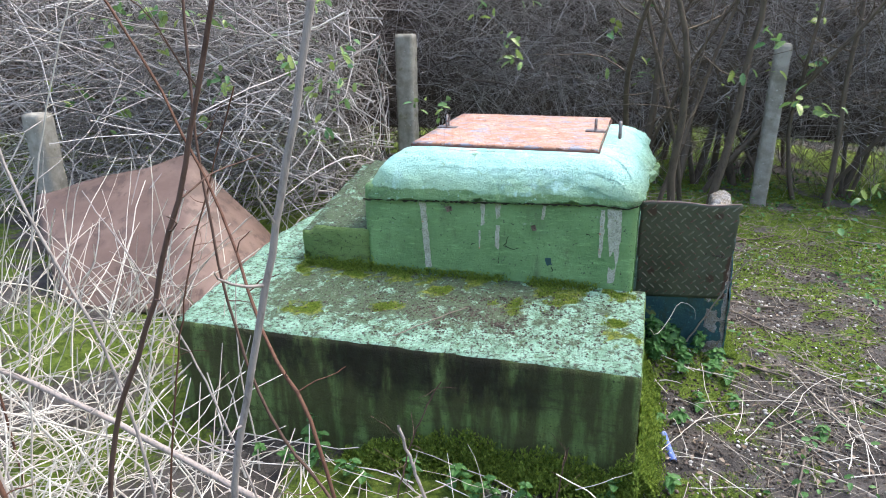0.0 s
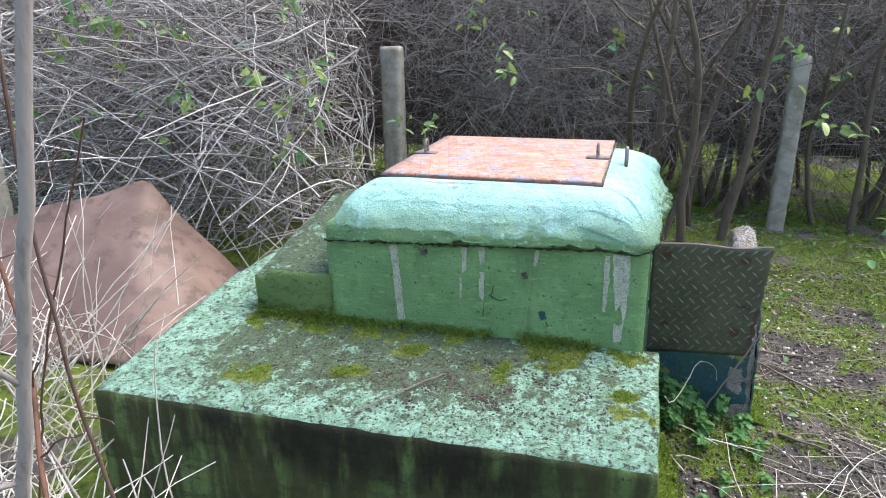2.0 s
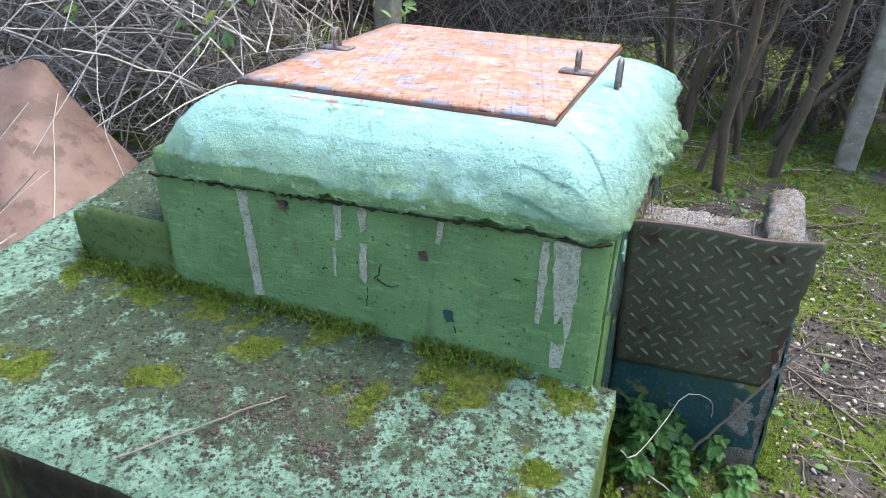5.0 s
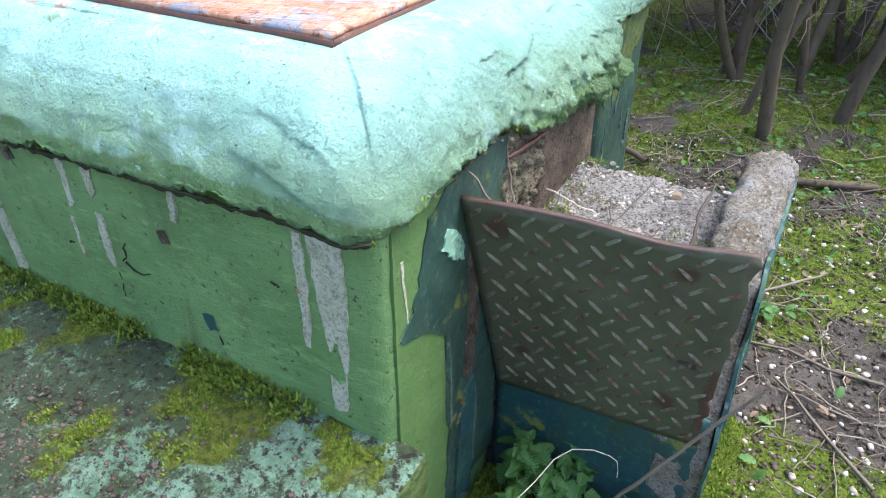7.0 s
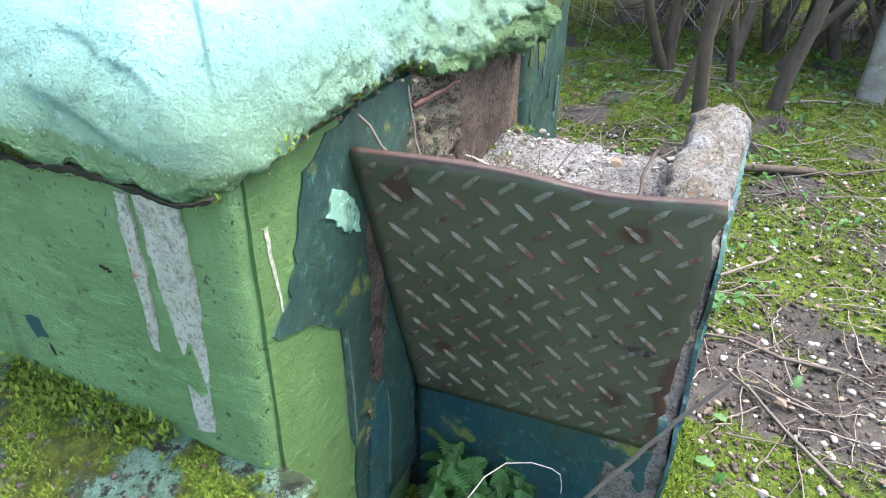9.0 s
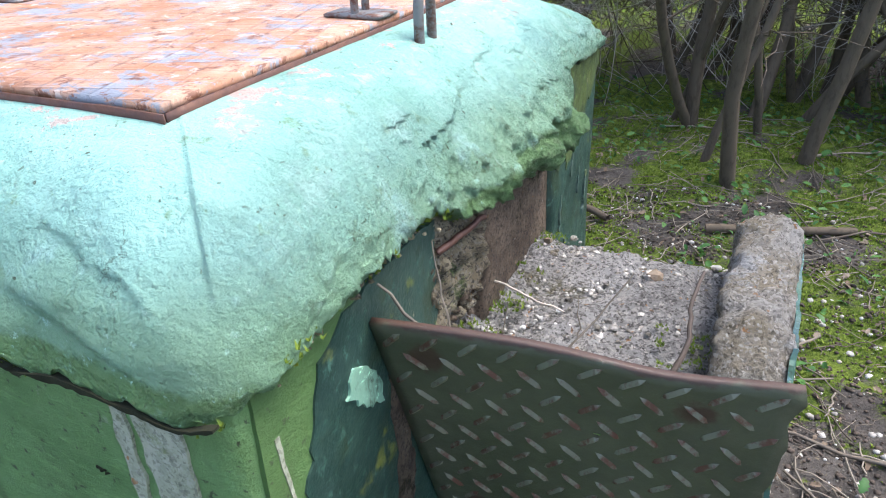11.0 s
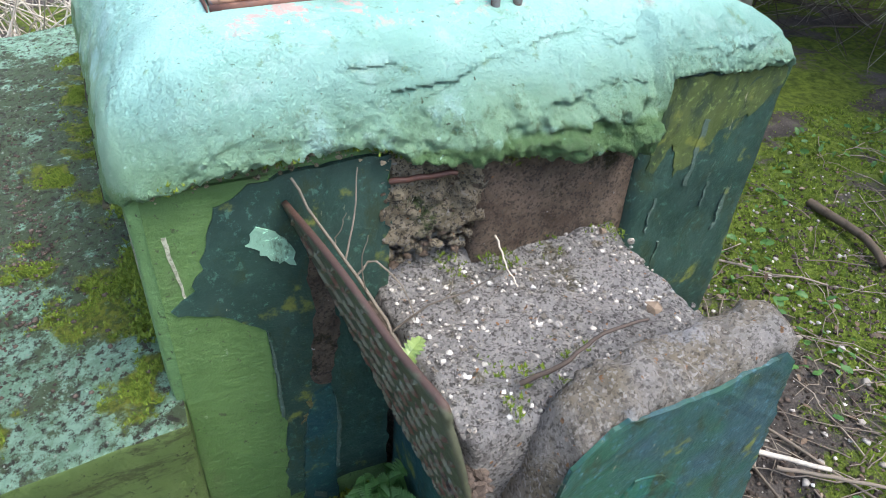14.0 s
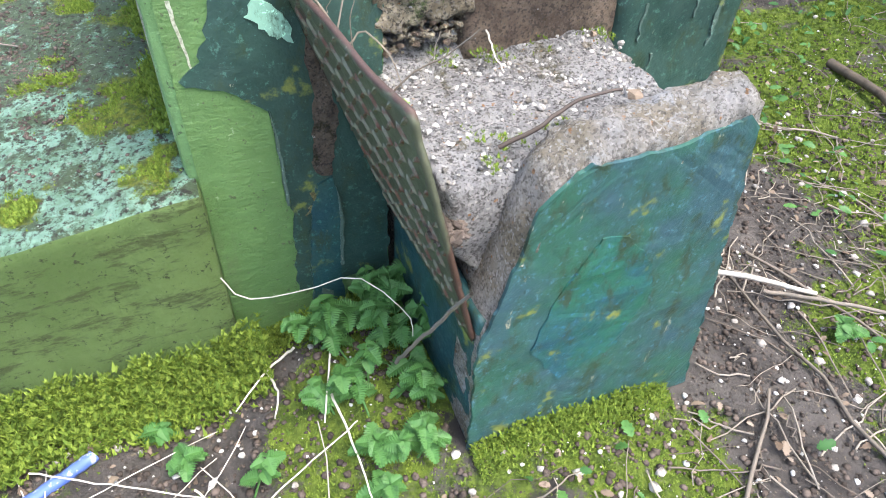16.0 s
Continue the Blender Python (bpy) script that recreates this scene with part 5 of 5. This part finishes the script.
# ---- evergreen leaves among the brambles ----
places = []
hedge_spots = [(rng.uniform(-4.2, -1.9), 4.7, rng.uniform(0.9, 1.9)) for _ in range(18)] + [(rng.uniform(-1.6, 1.6), 6.4, rng.uniform(1.1, 1.9)) for _ in range(8)]
for x, y, z in hedge_spots + list(((-2.85, 4.7, 1.66), (-2.83, 4.7, 1.2), (-1.98, 4.75, 1.24), (-1.99, 4.8, 1.41), (-2.09, 4.7, 1.05), (-2.27, 4.7, 0.91), (-3.35, 4.7, 1.48), (-3.19, 4.7, 1.24), (-3.85, 4.7, 1.03),
                (-3.26, 4.7, 1.72), (-2.35, 4.7, 1.43), (-2.15, 4.7, 1.23), (-1.73, 5.3, 1.03), (-1.57, 5.3, 1.01), (-1.0, 5.3, 1.54), (-0.97, 5.3, 1.34), (-1.23, 5.3, 1.74), (0.96, 5.3, 1.09),
                (1.12, 5.3, 1.04), (0.82, 5.6, 1.48), (1.54, 5.3, 0.49), (1.39, 5.3, 0.22), (0.6, 5.6, 1.22))):
    for k in range(rng.integers(5, 9)):
        at = np.array((x, y - (0.3 if y < 5 else 0.0), z)) + rng.normal(0, 0.05, 3)
        s = rng.uniform(0.045, 0.10)
        places.append((at, rng.uniform(0, 6.28), rng.normal(-0.2, 0.6), rng.normal(0, 0.6), s, s * 0.6))
tagged(quick_mesh("bramble_leaves", *scatter_leaves(places, 5), M_IVY, False), "glossy green bramble leaves", "leaves", "", "stuff")
places = []
for k in range(5200):
    x, y = rng.uniform(-1.0, 2.6), 2.0 + 6.0 * rng.random()
    if y < 4.5 and (x < 0.5 or rng.random() < 0.3):
        continue
    if fnoise((x, y, 7), 1.5) < (-0.05 if y > 4.5 else 0.1):
        continue
    s = rng.uniform(0.018, 0.042)
    places.append(((x, y, ground_z(x, y) + rng.uniform(0.01, 0.07)), rng.uniform(0, 6.28), rng.normal(0, 0.4), rng.normal(0, 0.4), s, s * 0.7))
tagged(quick_mesh("ground_ivy", *scatter_leaves(places, 4), M_NETTLE, False), "low green leaves under the trees", "weeds", "", "stuff")


# ---- dry stalks and canes ----
stalks = []
for k in range(620):
    x, y = rng.uniform(-3.8, -1.0), rng.uniform(1.0, 3.2)
    if x > -1.95 and y > 2.15:
        continue
    if math.hypot(x, y) < 1.2:
        continue
    h = (rng.normal(0.25, 0.6), rng.normal(0, 0.5), rng.uniform(0.3, 1.2))
    L = rng.uniform(0.35, 1.15)
    r = rng.uniform(0.0025, 0.006)
    line = wander((x, y, ground_z(x, y) - 0.01), h, L, 7, 0.10, 0.03)
    if (line[:, 0] > -1.25).any():
        continue
    stalks.append((line, r, r * 0.5))
for k in range(800):
    x, y = rng.uniform(-3.4, 0.2), rng.uniform(0.9, 2.22)
    h = (rng.normal(), rng.normal(), rng.normal(0, 0.12))
    r = rng.uniform(0.0012, 0.0035)
    line = wander((x, y, ground_z(x, y) + rng.uniform(0.01, 0.10)), h, rng.uniform(0.2, 0.7), 6, 0.12)
    line[:, 2] = np.maximum(line[:, 2], -0.05)
    if (line[:, 1] > 2.27).any() and (line[:, 0] > -1.9).any():
        continue
    stalks.append((line, r, r * 0.6))
for k in range(280):
    x, y = 0.15 + 1.7 * rng.random(), rng.uniform(1.5, 3.4)
    if x < 0.62 and y > 2.75:
        continue
    r, L, a = rng.uniform(0.0010, 0.0028), rng.uniform(0.12, 0.5), rng.uniform(0, 6.28)
    line = wander((x, y, ground_z(x, y) + rng.uniform(0.01, 0.04)), (math.cos(a), math.sin(a), rng.normal(0.05, 0.12)), L, 6, 0.10, 0.01)
    line[:, 2] = np.maximum(line[:, 2], 0.012 - 0.09)
    if (line[:, 0] < 0.10).any():
        continue
    stalks.append((line, r, r * 0.6))
tagged(quick_mesh("dry_stalks", *tubes(stalks, 4), M_STRAW), "tangle of bleached dry stalks and grass", "dry grass", "", "stuff")


def cane(points, r0, r1, material, label, side_twigs=5):
    line = bend(points, 26, 0.0015)
    top = thing("bramble_cane", tuple(line[0]), label, "cane", "dry canes before the plinth")
    part("stem", tubes([(line, r0, r1)], 7), material, top)
    for k in range(side_twigs):
        q = line[rng.integers(4, 24)]
        part("side_twig", tubes([(wander(q, (rng.normal(), rng.normal(), rng.uniform(0, 1)), rng.uniform(0.05, 0.2), 5, 0.2), r1 * 0.6, 0.0008)], 4), material, top)


cane([(-0.74, 0.95, 0.0), (-0.70, 0.95, 0.80), (-0.61, 0.96, 1.2), (-0.51, 0.95, 1.55), (-0.41, 0.95, 1.95)], 0.0075, 0.0055, M_CANE, "pale grey upright dry cane")
cane([(-1.00, 0.88, 0.0), (-0.92, 0.88, 0.85), (-0.76, 0.88, 1.25), (-0.62, 0.88, 1.6), (-0.52, 0.88, 1.95)], 0.0055, 0.0035, M_DKCANE, "dark brown upright bramble cane")
cane([(-1.30, 1.25, 2.05), (-1.05, 1.25, 1.72), (-0.84, 1.2, 1.38), (-0.62, 1.0, 1.15), (-0.48, 0.9, 1.02), (-0.36, 0.9, 0.3), (-0.35, 0.9, -0.05)][::-1], 0.004, 0.0025, M_RED, "arching reddish bramble cane")
cane([(-2.3, 1.5, 0.75), (-1.7, 1.55, 0.55), (-1.2, 1.6, 0.30), (-0.75, 1.7, 0.02), (-0.55, 1.75, -0.08)][::-1], 0.013, 0.008, M_CANE, "thick grey fallen cane over the grass")
cane([(-1.55, 1.2, -0.05), (-1.62, 1.2, 0.6), (-1.78, 1.25, 1.2), (-1.75, 1.25, 2.0)], 0.006, 0.004, M_CANE, "pale dry cane in the tangle")
cane([(-1.2, 1.0, -0.05), (-1.35, 1.0, 0.7), (-1.60, 1.1, 1.05), (-1.9, 1.2, 1.35)], 0.007, 0.004, M_RED, "rusty red bramble cane")
cane([(-1.15, 1.3, -0.05), (-1.25, 1.3, 0.8), (-1.45, 1.3, 1.3), (-1.6, 1.35, 1.75)], 0.005, 0.003, M_CANE, "pale dry cane in the tangle")
cane([(-0.55, 1.45, -0.08), (-0.70, 1.42, 0.4), (-0.90, 1.4, 0.75), (-1.0, 1.4, 1.3), (-0.98, 1.4, 2.0)], 0.005, 0.003, M_DKCANE, "thin brown bramble cane")
for x, y, dx, dy, h, r, m in ((-1.75, 1.35, -0.25, 0.05, 1.9, 0.0045, M_CANE), (-2.05, 1.6, 0.5, 0.1, 1.8, 0.004, M_STRAW), (-1.4, 1.5, 0.45, 0.0, 1.55, 0.0035, M_RED),
                            (-0.95, 1.55, -0.55, 0.0, 1.25, 0.004, M_CANE), (-1.65, 1.7, 0.3, 0.1, 1.2, 0.0035, M_STRAW), (-2.3, 1.8, -0.2, 0.1, 1.7, 0.005, M_RED), (-0.75, 1.85, 0.2, 0.0, 0.62, 0.0035, M_DKCANE), (-0.2, 1.9, 0.05, 0.0, 0.42, 0.003, M_DKCANE)):
    cane([(x, y, -0.08), (x + dx * 0.3, y + dy * 0.3, h * 0.4), (x + dx * 0.6, y + dy * 0.6, h * 0.72), (x + dx, y + dy, h)], r, r * 0.5, m, "thin dry cane standing in the tangle", 9)
cane([(-0.45, 1.75, -0.08), (-0.58, 1.75, 0.25), (-0.66, 1.75, 0.5)], 0.006, 0.005, M_CANE, "cut dry stem at the plinth", 1)


# ---- litter on the ground ----
def litter():
    sticks, leaves = [], []
    for k in range(1800):
        x, y = 0.1 + 2.3 * rng.random() ** 1.2, 1.9 + 4.6 * rng.random() ** 1.2
        x -= 1.1 * rng.random() if y > 4.4 else 0
        if x < 0.5 and 2.95 < y < 3.9 or x < 0.12 and y < 4.2:
            continue
        a, L = rng.uniform(0, 6.28), rng.uniform(0.04, 0.30) if k > 40 else rng.uniform(0.3, 0.7)
        r = rng.uniform(0.001, 0.0028) if k > 25 else rng.uniform(0.003, 0.006)
        line = [(x + math.cos(a) * L * s + rng.normal(0, 0.006), y + math.sin(a) * L * s + rng.normal(0, 0.006)) for s in np.linspace(-0.5, 0.5, 6)]
        if any(p < 0.5 and 2.25 < q < 3.9 or p < 0.06 and q < 4.2 for p, q in line):
            continue
        sticks.append(([(p, q, ground_z(p, q) + r + 0.006 + rng.uniform(0, 0.006)) for p, q in line], r, r * 0.6))
    tagged(quick_mesh("fallen_twigs", *tubes(sticks, 5), M_STICK), "small dry twigs on the ground", "twigs", "", "stuff")
    for k in range(1300):
        x, y = 0.12 + 2.3 * rng.random() ** 1.2, 2.0 + 4.5 * rng.random() ** 1.2
        x -= 1.1 * rng.random() if y > 4.4 else 0
        if x < 0.5 and 2.95 < y < 4.2:
            continue
        s = rng.uniform(0.010, 0.032)
        leaves.append(((x, y, ground_z(x, y) + 0.012), rng.uniform(0, 6.28), rng.normal(0, 0.4), rng.normal(0, 0.4), s, s * 0.7))
    tagged(quick_mesh("dead_leaves", *scatter_leaves(leaves, 4), M_DEAD, False), "curled brown dead leaves on the soil", "leaves", "", "stuff")
    for name, material, count, lo, hi, label in (("white_chips", M_CHALK, 1300, 0.0012, 0.0075, "scattered white chalk and shell chips"), ("gravel", M_STONE, 1600, 0.002, 0.013, "scattered grey stones on the soil"),
                                                   ("soil_crumbs", M_CRUMB, 16000, 0.0025, 0.010, "dark crumbs of soil and rotten litter")):
        def spot():
            while True:
                x, y = 0.1 + 2.1 * rng.random() ** 1.3, 2.0 + 3.6 * rng.random()
                x -= 1.0 * rng.random() if y > 4.35 else 0
                if not (x < 0.48 and 2.95 < y < 3.89 and not (x > 0.05 and y < 3.3)) and not (x < 0.05 and y < 4.2):
                    return x, y, ground_z(x, y) + 0.004
        tagged(quick_mesh(name, *chips(count, spot, lo, hi, 5), material, False), label, "stones", "", "stuff")



litter()


def stick(points, r0, r1, material, label, category="stick"):
    tagged(mesh_object("fallen_stick", *[list(map(tuple, q)) for q in tubes([(bend(points, 14, 0.001), r0, r1)], 7)], material), label, category)


for line in ([(0.25, 3.10), (0.37, 3.11), (0.48, 3.11)], [(0.16, 2.51), (0.26, 2.67), (0.36, 2.85)], [(0.39, 2.90), (0.355, 3.02), (0.34, 3.13)], [(0.10, 3.06), (0.13, 2.99), (0.19, 2.91)],
             [(0.10, 3.16), (0.18, 3.12), (0.31, 3.07)], [(0.12, 2.99), (0.19, 3.00), (0.25, 2.98)], [(0.45, 2.70), (0.50, 2.88), (0.52, 3.05)], [(0.30, 2.80), (0.42, 2.86), (0.55, 2.90)]):
    stick([(x, y, ground_z(x, y) + 0.022 + 0.014 * k) for k, (x, y) in enumerate(line)], 0.0032 * rng.uniform(0.5, 1.1), 0.0015, M_STRAW, "pale dry stem lying over nettles")
stick([(0.19, 4.11, 0.06), (0.26, 4.2, 0.07), (0.36, 4.33, 0.06)], 0.008, 0.006, M_STRAW, "pale bare stick lying on moss")
stick([(0.30, 4.22, 0.05), (0.42, 4.36, 0.07), (0.62, 4.62, 0.06)], 0.006, 0.004, M_STICK, "long dry stick lying on moss")
stick([(-0.55, 5.28, 0.05), (-0.3, 5.27, 0.06), (-0.15, 5.2, 0.05)], 0.018, 0.014, M_TRUNK, "short dark log on mossy soil", "log")
stick([(0.22, 5.25, 0.05), (0.45, 5.3, 0.06), (0.75, 5.42, 0.05)], 0.02, 0.015, M_TRUNK, "short dark log on mossy soil", "log")
stick([(0.27, 3.235, 0.19), (0.345, 3.245, 0.335), (0.42, 3.26, 0.475), (0.495, 3.27, 0.615)], 0.0042, 0.003, M_STICK, "dry stem leaning against the tread plate")
stick([(0.09, 2.95, 0.37), (0.12, 2.98, 0.33), (0.17, 3.08, 0.36), (0.22, 3.18, 0.41), (0.29, 3.25, 0.36), (0.30, 3.26, 0.30)], 0.0013, 0.0009, M_STRAW, "thin arching pale stem")
def dead_branch():
    """A dry forked stem standing in the gap behind the tread plate."""
    top = thing("dead_branch", (0.165, 3.275, 0.68), "bleached dry forked stem standing behind the tread plate", "branch")
    main = bend([(0.165, 3.275, 0.67), (0.135, 3.252, 0.745), (0.07, 3.205, 0.835), (0.012, 3.158, 0.935)], 14, 0.0012)
    part("stem", tubes([(main, 0.0036, 0.0018)], 6), M_STICK, top)
    for pts, r in (([main[8], (0.05, 3.24, 0.88), (0.035, 3.25, 0.945)], 0.0022), ([main[7], (0.10, 3.25, 0.825), (0.15, 3.28, 0.80), (0.17, 3.29, 0.755)], 0.0026),
                   ([main[3], (0.175, 3.30, 0.78), (0.215, 3.35, 0.83), (0.245, 3.38, 0.875)], 0.0026), ([(0.195, 3.325, 0.805), (0.185, 3.345, 0.85)], 0.0015),
                   ([main[9], (0.075, 3.22, 0.90)], 0.0015), ([main[6], (0.13, 3.22, 0.85), (0.135, 3.23, 0.90)], 0.0017)):
        part("twig", tubes([(bend([tuple(q) for q in pts], 9, 0.0012), r * 0.75, r * 0.4)], 5), M_STICK, top)


dead_branch()


def seedling(x, y, z):
    plant = thing("seedling", (x, y, z), "small pale green seedling in the gap behind the plate", "plant")
    stem = bend([(x, y, z), (x + 0.004, y - 0.01, z + 0.04), (x + 0.004, y - 0.018, z + 0.075)], 7)
    part("stem", tubes([(stem, 0.0018, 0.001)], 5), M_NETTLE, plant)
    for yaw, size, k in ((0.6, 0.042, 6), (3.6, 0.034, 5), (2.2, 0.026, 4), (5.2, 0.022, 6)):
        v, f = scatter_leaves([(stem[k], yaw, 0.5, 0.2, size, size * 0.75)], 6)
        part("leaf", (v, f), M_IVY, plant, "", False)


seedling(0.235, 3.262, 0.68)
stick([(-0.02, 3.52, 0.745), (0.06, 3.50, 0.735), (0.13, 3.49, 0.725)], 0.0022, 0.0014, M_STRAW, "pale dry stem lying on the broken concrete")
stick([(0.30, 3.40, 0.70), (0.315, 3.46, 0.735), (0.31, 3.52, 0.765), (0.315, 3.60, 0.775)], 0.0045, 0.0025, M_DEEP, "dark stick lying against the slab")
stick([(-0.90, 2.36, 0.49), (-0.78, 2.5, 0.51), (-0.66, 2.65, 0.52)], 0.003, 0.002, M_STICK, "thin brown twig on the plinth")
stick([(0.21, 2.49, 0.02), (0.19, 2.56, 0.035), (0.17, 2.63, 0.05)], 0.014, 0.014, M_PLASTIC, "muddy blue plastic tube on the soil", "tube")


# ---- crumbs on the plinth and along the broken lip of the cap ----
def plinth_crumb():
    while True:
        x, y = rng.uniform(-1.45, -0.05), rng.uniform(2.36, 2.92)
        heap = math.exp(-((x + 0.62) / 0.28) ** 2 - ((y - 2.60) / 0.13) ** 2)
        if rng.random() < 0.03 + 0.97 * heap * (0.4 + max(0.0, fnoise((x, y, 2), 14) * 2.5)):
            return x, y, plinth_top(y) + 0.001


def lip_crumb():
    y = 2.97 + 0.82 * rng.random()
    t = rng.normal(0, 1)
    return 0.012 + 0.010 * rng.random(), y, lip_z(0.03, y, True) + 0.008 * t - 0.006


tagged(quick_mesh("leaf_mould", *chips(3600, plinth_crumb, 0.0012, 0.0058, 31), M_CRUMB, False), "dark rotten litter and soil crumbs on the plinth", "litter", "", "stuff")
tagged(part("lip_rubble", chips(420, lip_crumb, 0.0015, 0.0055, 267), M_CRUST, cap, "crumbling painted render at the lip", False), kind="stuff")
